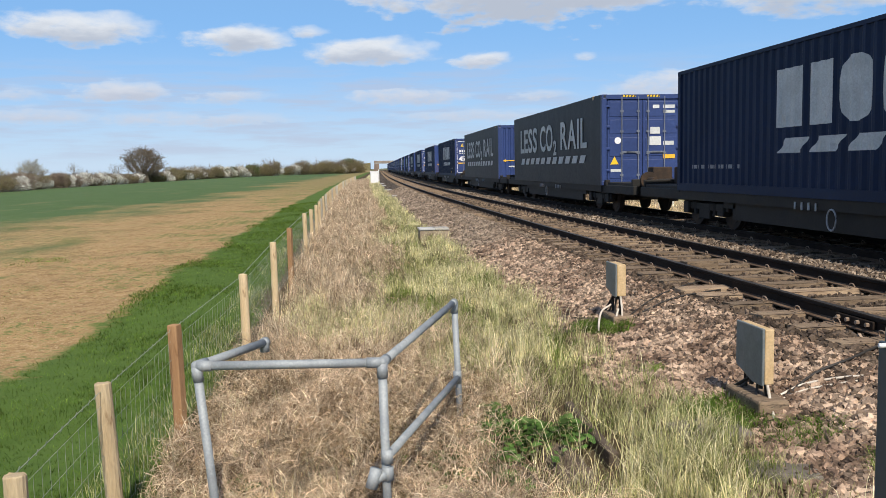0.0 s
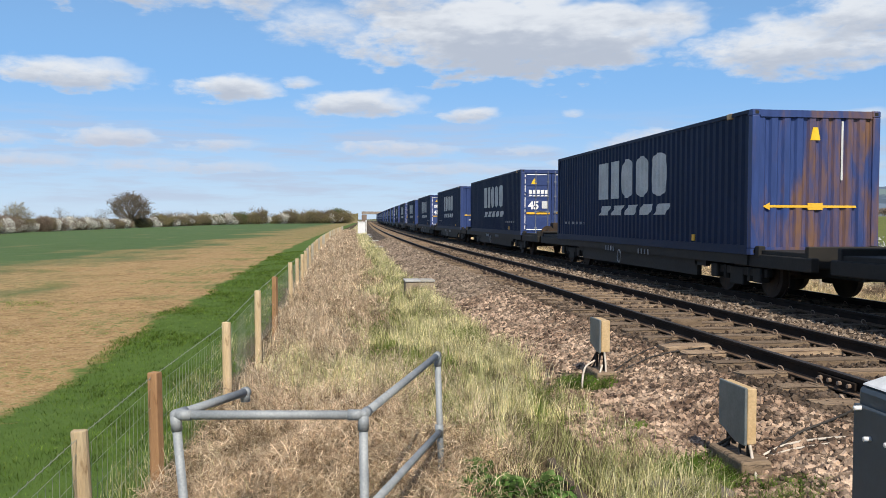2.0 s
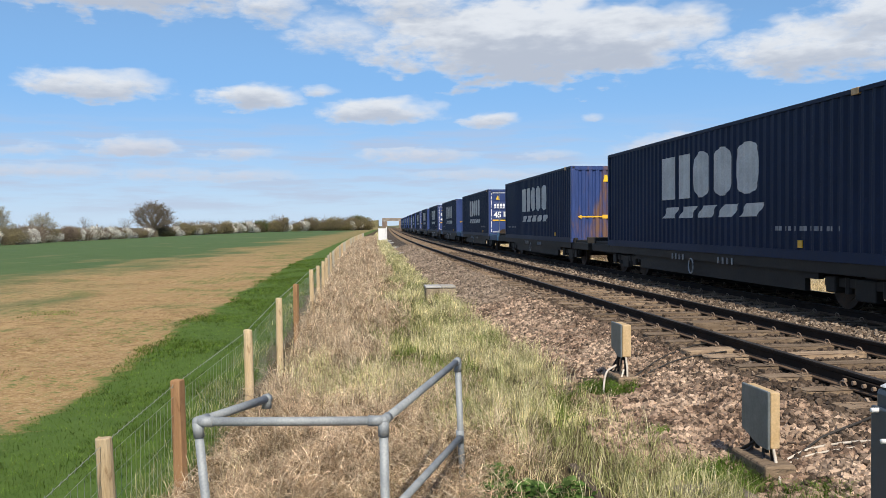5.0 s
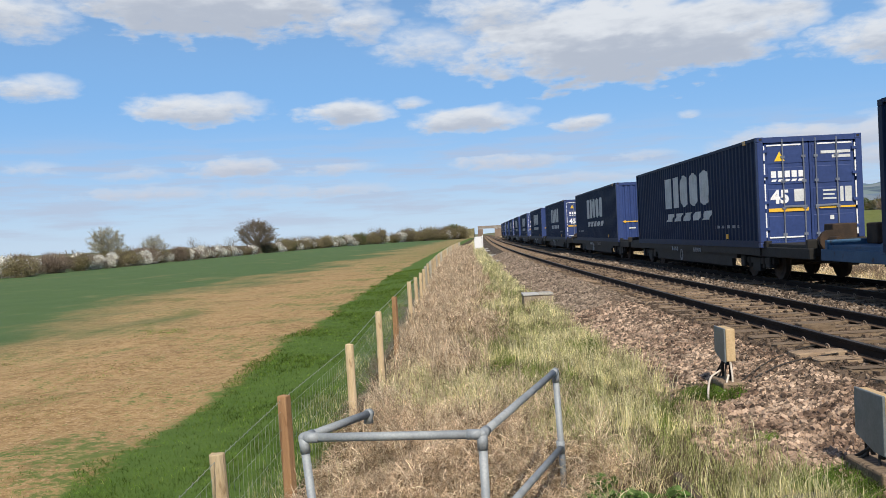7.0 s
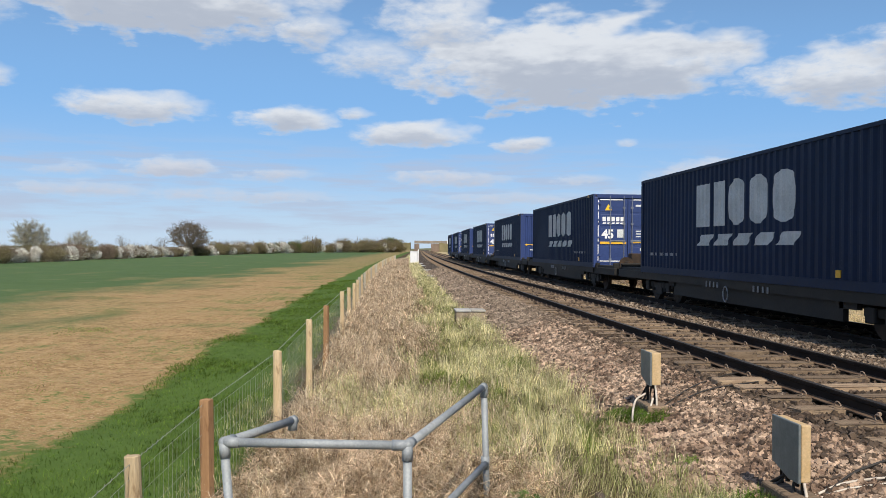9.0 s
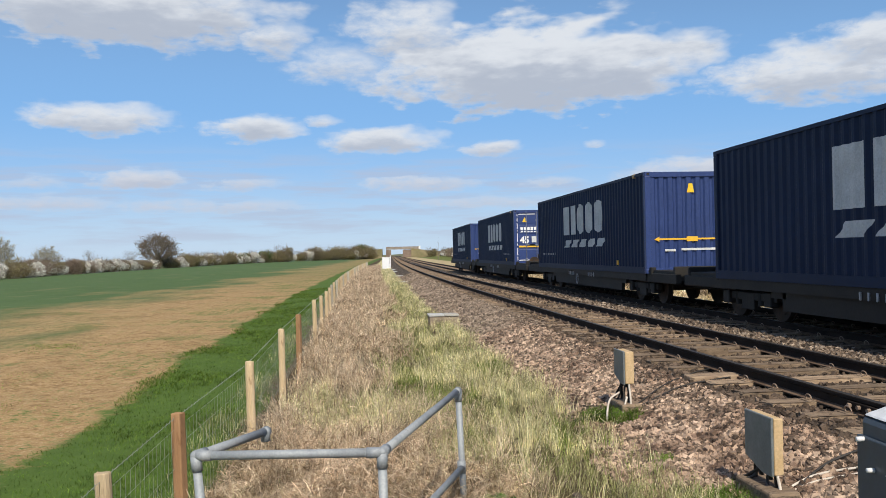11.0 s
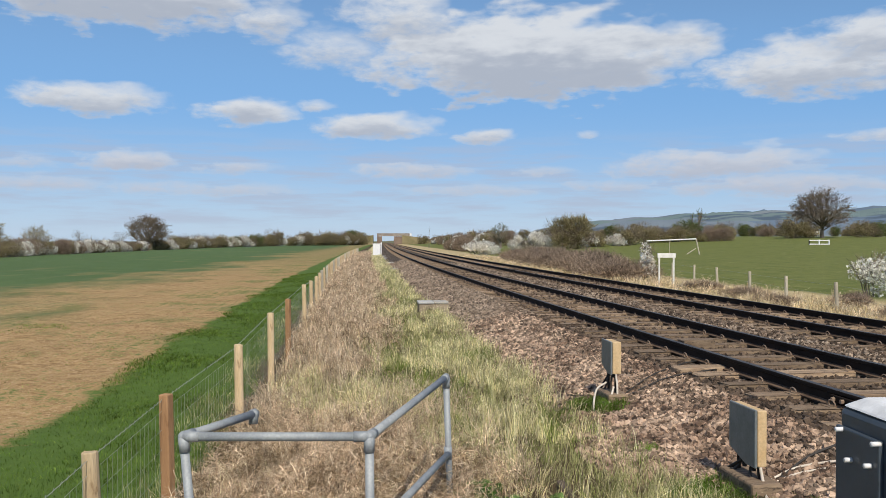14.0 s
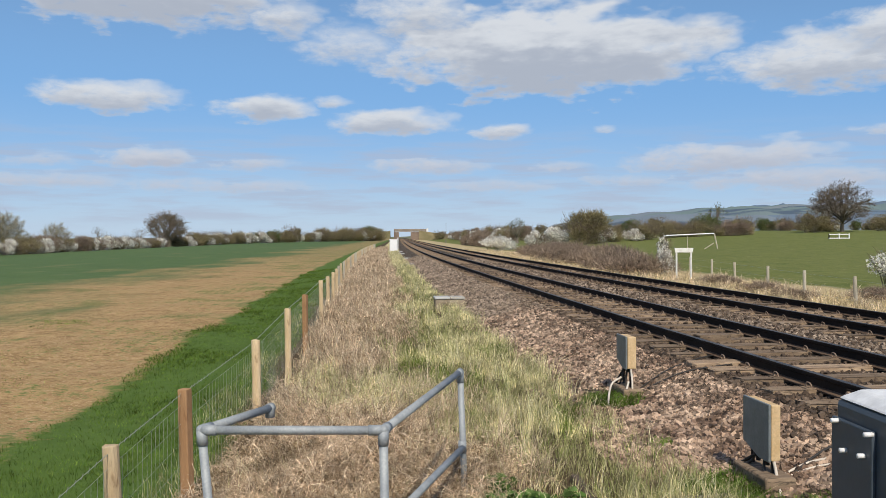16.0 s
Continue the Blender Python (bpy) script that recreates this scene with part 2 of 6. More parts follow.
M["box_tan"] = mat("tan_box_case", (.50, .34, .17), (.62, .46, .27), 5, 0.7, .2, 50, c3=(.24, .16, .09), spots=(.6, .72))
M["concrete"] = mat("old_concrete", (.34, .32, .29), (.46, .44, .40), 3, 0.9, .5, 50, vary=.12, c3=(.20, .19, .16), spots=(.55, .7))
M["slab_dark"] = mat("dirty_concrete", (.13, .110, .090), (.20, .172, .145), 4, 0.9, .5, 50, c3=(.08, .07, .05), spots=(.55, .7))
M["pit_wall"] = mat("stained_pit_wall", (.26, .205, .145), (.36, .29, .21), 3, 0.9, .4, 50)
M["pit_lid"] = mat("pale_pit_lid", (.42, .42, .41), (.52, .52, .51), 3, 0.8, .3, 50, c3=(.34, .33, .30), spots=(.6, .72))
M["cab"] = mat("cabinet_grey_blue", (.050, .066, .085), (.060, .077, .098), 2, 0.45, .05, 40)
M["cab_top"] = mat("cabinet_white_lid", (.66, .68, .70), (.74, .75, .76), 2, 0.5, .05, 40)
M["cable_black"] = mat("black_cable", (.03, .028, .026), (.05, .045, .04), 9, 0.6, 0, 40)
M["cable_pale"] = mat("pale_cable", (.55, .48, .40), (.66, .60, .52), 9, 0.6, 0, 40)
M["bark"] = mat("bark", (.15, .128, .104), (.22, .19, .155), 0.7, 0.95, .3, 6)
M["twig"] = grass_mat("twigs", [(.15, .118, .090), (.23, .185, .14), (.18, .145, .105), (.28, .225, .175)], .3)
M["olive"] = grass_mat("budding_twigs", [(.25, .215, .11), (.33, .28, .16), (.19, .175, .085), (.40, .33, .21)], .4)
M["green_bud"] = grass_mat("new_leaf", [(.10, .135, .045), (.145, .175, .07), (.08, .105, .038), (.20, .20, .10)], .35)
M["blossom"] = grass_mat("blackthorn_blossom", [(.78, .76, .70), (.82, .81, .77), (.72, .69, .62), (.84, .83, .80)], .5)
M["willow"] = grass_mat("willow_twigs", [(.36, .33, .24), (.46, .42, .31), (.28, .26, .18), (.52, .48, .37)], .35)
M["scrub"] = grass_mat("bramble_scrub", [(.26, .195, .150), (.34, .265, .205), (.19, .145, .11), (.42, .34, .26)], .3)
M["straw"] = grass_mat("straw_grass", [(.62, .53, .28), (.80, .71, .44), (.42, .41, .17), (.87, .80, .56), (.27, .30, .10), (.72, .62, .36)], .22)
M["straw_green"] = grass_mat("half_green_grass", [(.20, .235, .070), (.40, .385, .18), (.13, .16, .048), (.62, .56, .34), (.26, .28, .10)], .25)
M["dead"] = grass_mat("dead_stalks", [(.46, .32, .205), (.70, .55, .39), (.27, .175, .115), (.84, .71, .53), (.38, .255, .175), (.76, .61, .44)], .18)
M["tangle"] = grass_mat("dead_tangle", [(.12, .078, .045), (.25, .170, .102), (.48, .365, .230), (.055, .038, .024), (.35, .25, .150), (.80, .69, .50)], .1)
M["beige"] = grass_mat("beige_grass", [(.58, .48, .31), (.66, .56, .37), (.48, .38, .23), (.54, .47, .24)], .2)
M["pale_dead"] = grass_mat("bleached_stalks", [(.66, .54, .385), (.50, .38, .25), (.82, .71, .54), (.36, .26, .175)], .2)
M["green"] = grass_mat("green_grass", [(.088, .150, .027), (.128, .200, .040), (.070, .124, .022), (.180, .236, .056)], .35)
M["verge_green"] = grass_mat("verge_green_grass", [(.12, .175, .038), (.19, .25, .060), (.095, .14, .030), (.31, .33, .11)], .35)
M["leaf"] = grass_mat("nettle_leaf", [(.075, .145, .035), (.115, .205, .055), (.05, .10, .028), (.17, .26, .085)], .3)
M["bank"] = mat("rough_bank", (.14, .125, .06), (.22, .18, .10), .3, .95, .1, 3)
M["brick"] = mat("bridge_brick", (.17, .125, .10), (.24, .18, .14), .4, 0.9, .2, 5)
M["bridge_deck"] = mat("bridge_girder", (.24, .20, .17), (.33, .285, .24), .4, 0.8, .1, 5)
M["sign"] = mat("sign_white", (.62, .62, .60), (.72, .72, .70), 3, 0.6, .05, 30)


def ground_mat():
    """One ground: crop field, grass margin, verge, ballast, far verge, pasture; 'u' is the distance across from the first rail."""
    m = bpy.data.materials.new("ground")
    m.use_nodes = True
    w = Net(m.node_tree)
    att = w.n("Attribute")
    att.attribute_name = "u"
    u = att.outputs["Fac"]
    co = w.n("TexCoord").outputs["Object"]
    sep = w.n("SeparateXYZ")
    w.put(sep.inputs[0], co)
    y = sep.outputs[1]
    n0 = w.math("SUBTRACT", w.noise(co, 0.06, 4), 0.5)
    n1 = w.math("SUBTRACT", w.noise(co, 0.35, 5, 0.6), 0.5)
    n2 = w.math("SUBTRACT", w.noise(co, 2.2, 5, 0.65), 0.5)
    n3 = w.math("SUBTRACT", w.noise(co, 16, 4, 0.65), 0.5)
    n4 = w.noise(co, 70, 3, 0.6)

    def wob(amount, mid=0.6, low=0.0):
        return w.math("ADD", w.math("ADD", u, w.math("MULTIPLY", n1, amount)), w.math("ADD", w.math("MULTIPLY", n2, mid), w.math("MULTIPLY", n0, low)))

    # crop field: drilled soil near the track, green further off
    rows = w.n("TexWave")
    rows.wave_type, rows.bands_direction, rows.wave_profile = "BANDS", "X", "SIN"
    comb = w.n("CombineXYZ")
    w.put(comb.inputs[0], u)
    w.put(rows.inputs["Vector"], comb.outputs[0])
    rows.inputs["Scale"].default_value, rows.inputs["Distortion"].default_value = 0.75, 0.4
    nf = w.math("SUBTRACT", w.noise(co, 7, 5, 0.7), 0.5)
    soil = w.mix(w.math("ADD", w.math("MULTIPLY_ADD", nf, 2.6, 0.5), w.math("MULTIPLY_ADD", n2, 1.6, w.math("MULTIPLY", n1, 1.2))), (.225, .140, .062), (.50, .338, .168))
    soil = w.mix(w.math("MULTIPLY", w.step(n3, 0.03, 0.14), 0.75), soil, (.53, .38, .22))
    sprout = w.math("MULTIPLY", w.step(w.math("ADD", w.math("ADD", w.math("MULTIPLY", nf, 1.3), w.math("MULTIPLY", n1, .9)), w.math("MULTIPLY", rows.outputs[1], 0.10)), 0.10, 0.34), 0.6)
    soil = w.mix(sprout, soil, (.155, .165, .055))
    soil = w.mix(w.math("MULTIPLY", w.step(w.math("MULTIPLY", n3, -1.0), 0.10, 0.24), 0.6), soil, (.17, .125, .065))
    crop = w.mix(w.math("MULTIPLY_ADD", n1, 1.5, 0.5), (.068, .118, .046), (.098, .152, .056))
    crop = w.mix(w.math("MULTIPLY", w.step(w.math("ADD", n0, w.math("MULTIPLY", n1, 0.5)), 0.13, 0.26), 0.55), crop, (.27, .24, .12))
    run_on = w.math("SUBTRACT", w.noise(w.scaled(co, .45, .05, 1), 1.0, 5, .6), 0.5)
    crop = w.mix(w.math("MULTIPLY", w.step(w.math("ADD", run_on, w.math("MULTIPLY", n1, .4)), .06, .26), .5), crop, (.20, .175, .085))
    soil = w.mix(w.math("MULTIPLY", w.step(w.math("ADD", run_on, w.math("MULTIPLY", nf, .9)), .12, .34), .55), soil, (.135, .150, .050))
    smudge = w.math("SUBTRACT", w.noise(w.scaled(co, .55, .30, 1), .9, 6, .68), 0.5)
    soil = w.mix(w.math("MULTIPLY", w.step(w.math("ADD", smudge, w.math("MULTIPLY", nf, .6)), .045, .17), .66), soil, (.120, .150, .046))
    drills = w.math("MULTIPLY", w.step(w.math("MULTIPLY_ADD", nf, 1.6, w.math("MULTIPLY_ADD", n1, 1.4, w.math("MULTIPLY", rows.outputs[1], 0.42))), .36, .66), w.step(u, -14.0, -10.0))
    soil = w.mix(w.math("MULTIPLY", drills, .5), soil, (.120, .150, .048))
    soil = w.mix(w.math("MULTIPLY", w.step(w.math("ADD", y, w.math("MULTIPLY", n0, 120.0)), 35.0, 130.0), .45), soil, (.150, .165, .062))
    near_edge = w.math("MULTIPLY", w.step(u, -16.0, -9.5), .16)   # weeds thicken towards the margin
    soil = w.mix(w.math("MULTIPLY", w.step(w.math("ADD", w.math("ADD", n1, w.math("MULTIPLY", nf, 1.1)), near_edge), .17, .36), .75), soil, (.115, .160, .042))
    edge = w.math("ADD", wob(3.0, 2.0, 24), w.math("MULTIPLY", run_on, 9.0))
    c = w.mix(w.step(edge, -21.5, -13.5), crop, soil)
    # green margin along the fence
    margin = w.mix(w.math("MULTIPLY_ADD", n2, 1.6, 0.5), (.064, .116, .022), (.098, .158, .034))
    c = w.mix(w.step(w.math("ADD", wob(1.0, .9), w.math("MULTIPLY", n3, 0.7)), -8.80, -8.45), c, margin)
    # verge: dead thatch and moss, darkened to give shade between the tufts
    verge = w.mix(w.math("MULTIPLY_ADD", n2, 1.4, 0.5), (.050, .038, .022), (.130, .095, .055))
    verge = w.mix(w.step(w.math("ADD", n1, n2), 0.12, 0.35), verge, (.075, .095, .03))
    c = w.mix(w.step(wob(0.6, 0.4), -6.5, -6.1), c, verge)
    # ballast
    vor = w.n("TexVoronoi")
    w.put(vor.inputs["Vector"], co)
    vor.inputs["Scale"].default_value = 17
    hue = w.n("SeparateColor")
    w.put(hue.inputs[0], vor.outputs["Color"])
    bal = w.mix(hue.outputs[0], (.080, .062, .048), (.235, .188, .148))
    # near-black between the cells: shade of the gaps painted into the colour
    bal = w.mix(w.step(vor.outputs["Distance"], 0.33, 0.62), bal, (.045, .036, .028))
    bal = w.mix(w.math("MULTIPLY", w.step(w.math("ADD", n1, w.math("MULTIPLY", n2, 0.5)), 0.02, 0.30), 0.45), bal, (.105, .076, .055))
    c = w.mix(w.step(wob(0.7, 0.5), -2.45, -2.15), c, bal)
    # rough dry grass beyond the far track, then pasture
    rough = w.mix(w.math("MULTIPLY_ADD", n2, 1.5, 0.5), (.36, .28, .15), (.52, .43, .26))
    rough = w.mix(w.step(w.math("ADD", n1, w.math("MULTIPLY", n2, 0.6)), 0.10, 0.3), rough, (.17, .19, .07))
    c = w.mix(w.step(wob(0.6, 0.4), 6.2, 6.7), c, rough)
    past = w.mix(w.math("MULTIPLY_ADD", n1, 1.8, 0.5), (.105, .130, .034), (.175, .190, .056))
    past = w.mix(w.math("MULTIPLY", w.step(w.math("ADD", n2, w.math("MULTIPLY", n1, .6)), .0, .3), .45), past, (.085, .11, .03))
    past = w.mix(w.math("MULTIPLY", w.step(n0, 0.12, 0.3), 0.4), past, (.25, .24, .10))
    past = w.mix(w.math("MULTIPLY", w.step(w.noise(w.scaled(co, 1, .6, 1), .9, 6, .7), .50, .66), .55), past, (.075, .105, .026))
    past = w.mix(w.math("MULTIPLY", w.step(w.noise(w.scaled(co, 1, .5, 1), 1.7, 6, .7, .5), .54, .68), .5), past, (.28, .26, .115))
    c = w.mix(w.step(wob(1.5, 0.6), 13.2, 14.6), c, past)
    far = w.math("MAXIMUM", w.step(y, 620.0, 900.0), w.step(w.math("ABSOLUTE", u), 330.0, 420.0))
    patch = w.n("TexVoronoi")
    w.put(patch.inputs["Vector"], w.scaled(co, .0035, .002, 1))
    patch.inputs["Scale"].default_value = 1.0
    pr = w.n("SeparateColor")
    w.put(pr.inputs[0], patch.outputs["Color"])
    c = w.mix(far, c, w.mix(pr.outputs[0], (.10, .14, .07), (.20, .18, .11)))
    hsv = w.n("HueSaturation")
    w.put(hsv.inputs["Color"], c)
    w.put(hsv.inputs["Value"], w.math("MULTIPLY_ADD", n4, 0.7, 0.65))
    b = w.n("BsdfPrincipled")
    w.put(b.inputs["Base Color"], hsv.outputs[0])
    b.inputs["Roughness"].default_value, b.inputs["Specular IOR Level"].default_value = 0.95, 0.15
    bp = w.n("Bump")
    bp.inputs["Strength"].default_value, bp.inputs["Distance"].default_value = 0.7, 0.05
    on = w.math("MULTIPLY", w.step(u, -2.5, -2.2), w.math("SUBTRACT", 1.0, w.step(u, 6.2, 6.6)))
    w.put(bp.inputs["Height"], w.math("ADD", w.math("MULTIPLY", n3, 0.6), w.math("MULTIPLY", w.math("MULTIPLY", vor.outputs["Distance"], on), -0.8)))
    w.put(b.inputs["Normal"], bp.outputs[0])
    w.put(w.n("OutputMaterial").inputs[0], b.outputs[0])
    return m


M["ground"] = ground_mat()


# ---- plan of the line ----
GAUGE, SPACING, BEND = 1.505, 3.5, 60.0   # between rail heads, between tracks, length of the easing curve


def rail_x(y):
    """x of the first rail; the line eases out of its curve ahead and runs straight behind."""
    y = np.asarray(y, float)
    yp = np.maximum(y, 0)
    return 4.906 - 0.128 * y + 0.060 * (yp - BEND * (1 - np.exp(-yp / BEND)))


def rail_dx(y):
    return -0.128 + 0.060 * (1 - np.exp(-np.maximum(np.asarray(y, float), 0) / BEND))


def across(y, o):
    """Point o metres to the right of the first rail, square to the line, at y."""
    d = rail_dx(y)
    n = np.sqrt(1 + d * d)
    return rail_x(y) + o / n, y - o * d / n


def smooth(v, a, b):
    t = np.clip((np.asarray(v, float) - a) / (b - a), 0, 1)
    return t * t * (3 - 2 * t)


def ground_z(x, y):
    x, y = np.asarray(x, float), np.asarray(y, float)
    u = x - rail_x(y)
    z = np.interp(u, [-110, -80, -66, -40, -9, -6.3, -4.5, -2.7, -1.7, -0.9, -0.62, -0.46, 1.96, 2.25, 2.8, 3.05, 5.45, 5.9, 7.2, 9, 14, 40],
                  [-2.7, -2.2, -1.35, -.98, -.92, -.82, -.62, -.56, -.46, -.24, -.205, -.200, -.200, -.195, -.195, -.200, -.200, -.25, -.60, -.66, -.66, -.62])
    bumps = 0.035 * np.sin(x * 1.7 + 0.6 * y) + 0.03 * np.sin(y * 1.1 - x * 0.8)
    z = z + bumps * ((u < -2.8) | (u > 7.5)) * (u > -30)
    r = np.hypot(x, y)
    z = z + 3.4 * smooth(r, 110, 270) * smooth(u, 18, 60)
    return z


UX = np.concatenate([-np.geomspace(4200, 75, 26), np.linspace(-70, -12, 30), np.linspace(-11, 17, 85), np.linspace(18, 75, 30), np.geomspace(80, 4200, 28)])
YY = np.concatenate([-np.geomspace(3500, 45, 16), np.linspace(-40, 0, 21), np.linspace(1, 40, 66), np.linspace(41.5, 130, 60), np.linspace(135, 420, 58), np.geomspace(440, 4200, 26)])


def quick_mesh(name, co, faces, material, smooth_shade=False):
    """A mesh from arrays; faces: all triangles or all quads."""
    co, faces = np.asarray(co, np.float32), np.asarray(faces, np.int32)
    k = faces.shape[1]
    me = bpy.data.meshes.new(name)
    me.vertices.add(len(co))
    me.vertices.foreach_set("co", co.ravel())
    me.loops.add(faces.size)
    me.loops.foreach_set("vertex_index", faces.ravel())
    me.polygons.add(len(faces))
    me.polygons.foreach_set("loop_start", np.arange(0, faces.size, k, dtype=np.int32))
    me.polygons.foreach_set("use_smooth", np.full(len(faces), smooth_shade))
    me.materials.append(material)
    me.update(calc_edges=True)
    me.validate()
    return me


def build_ground():
    uu, yy = np.meshgrid(UX, YY)
    xx = uu + rail_x(np.minimum(yy, 900)) * (np.abs(uu) < 4000)
    zz = ground_z(xx, yy)
    co = np.stack([xx, yy, zz], -1).reshape(-1, 3)
    nx, ny = len(UX), len(YY)
    i = np.arange((ny - 1) * nx).reshape(ny - 1, nx)[:, :-1].ravel()
    me = quick_mesh("ground", co, np.stack([i, i + 1, i + nx + 1, i + nx], 1), M["ground"], True)
    at = me.attributes.new("u", "FLOAT", "POINT")
    at.data.foreach_set("value", uu.ravel().astype(np.float32))
    tagged(new("ground", me), "flat farmland with drilled crop field, grass margin, ballast and pasture", "ground", kind="structure")


build_ground()


# ---- small builders ----
def part(name, bm, material, parent=None, label="", flat=True):
    me = bpy.data.meshes.new(name)
    bmesh.ops.recalc_face_normals(bm, faces=bm.faces)
    bm.to_mesh(me)
    bm.free()
    me.materials.append(material)
    if not flat:
        me.polygons.foreach_set("use_smooth", [True] * len(me.polygons))
    ob = new(name, me)
    ob.parent = parent
    return tagged(ob, label)


def linked(name, me, parent, m=None, label=""):
    ob = new(name, me)
    ob.parent = parent
    if m is not None:
        ob.matrix_basis = m
    return tagged(ob, label)


def box(bm, cx, cy, cz, sx, sy, sz, m=None, bevel=0.0):
    r = bmesh.ops.create_cube(bm, size=1, matrix=(m or Matrix()) @ Matrix.Translation((cx, cy, cz)) @ Matrix.Diagonal((sx, sy, sz, 1)))
    if bevel:
        vs = r["verts"]
        es = list({e for v in vs for e in v.link_edges})
        bmesh.ops.bevel(bm, geom=es, offset=bevel, segments=2, affect="EDGES", profile=0.5)
    return bm


def tube(bm, a, b, r, seg=10, r2=None):
    a, b = Vector(a), Vector(b)
    d = b - a
    bmesh.ops.create_cone(bm, cap_ends=True, segments=seg, radius1=r, radius2=r if r2 is None else r2, depth=d.length,
                          matrix=Matrix.Translation((a + b) / 2) @ d.to_track_quat("Z", "Y").to_matrix().to_4x4())
    return bm


def pipe(bm, pts, r, seg=8):
    """A bent tube through points."""
    rings = []
    pts = [Vector(p) for p in pts]
    for i, p in enumerate(pts):
        d = (pts[min(i + 1, len(pts) - 1)] - pts[max(i - 1, 0)]).normalized()
        side = d.cross(Vector((0, 0, 1)))
        side = side.normalized() if side.length > 1e-3 else Vector((1, 0, 0))
        up = side.cross(d)
        rings.append([bm.verts.new(p + (side * math.cos(k * 2 * math.pi / seg) + up * math.sin(k * 2 * math.pi / seg)) * r) for k in range(seg)])
    for a, b in zip(rings, rings[1:]):
        for k in range(seg):
            bm.faces.new((a[k], a[(k + 1) % seg], b[(k + 1) % seg], b[k]))
    bm.faces.new(rings[0][::-1]), bm.faces.new(rings[-1])
    return bm


def empty(name, m=None, label="", category="", group="", kind=""):
    ob = new(name)
    if m is not None:
        ob.matrix_basis = m
    return tagged(ob, label, category, group, kind)


def curve_pts(pts, n=8):
    """Smooth points through a few, Catmull-Rom."""
    p = [Vector(q) for q in pts]
    p = [2 * p[0] - p[1]] + p + [2 * p[-1] - p[-2]]
    out = []
    for i in range(1, len(p) - 2):
        for k in range(n):
            t = k / n
            a, b, c, d = p[i - 1], p[i], p[i + 1], p[i + 2]
            out.append(0.5 * ((2 * b) + (c - a) * t + (2 * a - 5 * b + 4 * c - d) * t * t + (3 * b - a - 3 * c + d) * t ** 3))
    return out + [p[-2]]


# ---- the two tracks ----
def rail_profile():
    """Half section of a flat-bottomed rail, mirrored: (across, up), top at 0."""
    half = [(.033, 0), (.036, -.008), (.036, -.035), (.012, -.048), (.010, -.125), (.070, -.146), (.070, -.158)]
    return [(x, z) for x, z in half] + [(-x, z) for x, z in half[::-1]]


RAIL_Y = np.concatenate([np.linspace(-120, -4, 20), np.arange(0, 60, 1.5), np.arange(60, 160, 5), np.arange(160, 760, 20)])


def rail(parent, o):
    prof = rail_profile()
    bm = bmesh.new()
    rings = []
    for y in RAIL_Y:
        d = float(rail_dx(y))
        n = math.hypot(1, d)
        x, yy = across(y, o)
        rings.append([bm.verts.new((float(x) + px / n, float(yy) - px * d / n, pz)) for px, pz in prof])
    top = len(prof) - 1
    for a, b in zip(rings, rings[1:]):
        for k in range(len(prof)):
            f = bm.faces.new((a[k], a[(k + 1) % len(prof)], b[(k + 1) % len(prof)], b[k]))
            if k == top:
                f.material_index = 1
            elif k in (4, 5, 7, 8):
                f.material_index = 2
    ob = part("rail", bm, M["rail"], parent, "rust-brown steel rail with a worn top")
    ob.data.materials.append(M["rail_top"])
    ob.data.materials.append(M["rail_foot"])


def sleeper_mesh(seed):
    rnd = random.Random(seed)
    bm = bmesh.new()
    box(bm, 0, 0, -.225, 2.6, .25, .13, bevel=.012)
    for v in bm.verts:
        v.co.x += rnd.uniform(-.03, .03)
        v.co.y += rnd.uniform(-.012, .012)
        v.co.z += rnd.uniform(-.008, .006)
    for s in (-.7525, .7525):
        box(bm, s, 0, -.164, .30, .17, .018)
    me = bpy.data.meshes.new("sleeper")
    bm.to_mesh(me)
    bm.free()
    me.materials.append(M["timber"])
    return me


def clip_mesh():
    bm = bmesh.new()
    pts = [(0, -.050, 0), (.012, -.058, .030), (.016, -.036, .056), (.016, 0, .064), (.016, .036, .056), (.012, .058, .030), (0, .050, 0)]
    pipe(bm, curve_pts(pts, 2), .0075, 5)
    me = bpy.data.meshes.new("rail_clip")
    bm.to_mesh(me)
    bm.free()
    me.materials.append(M["clip"])
    return me


SLEEPERS = [sleeper_mesh(s) for s in range(5)]
CLIP = clip_mesh()


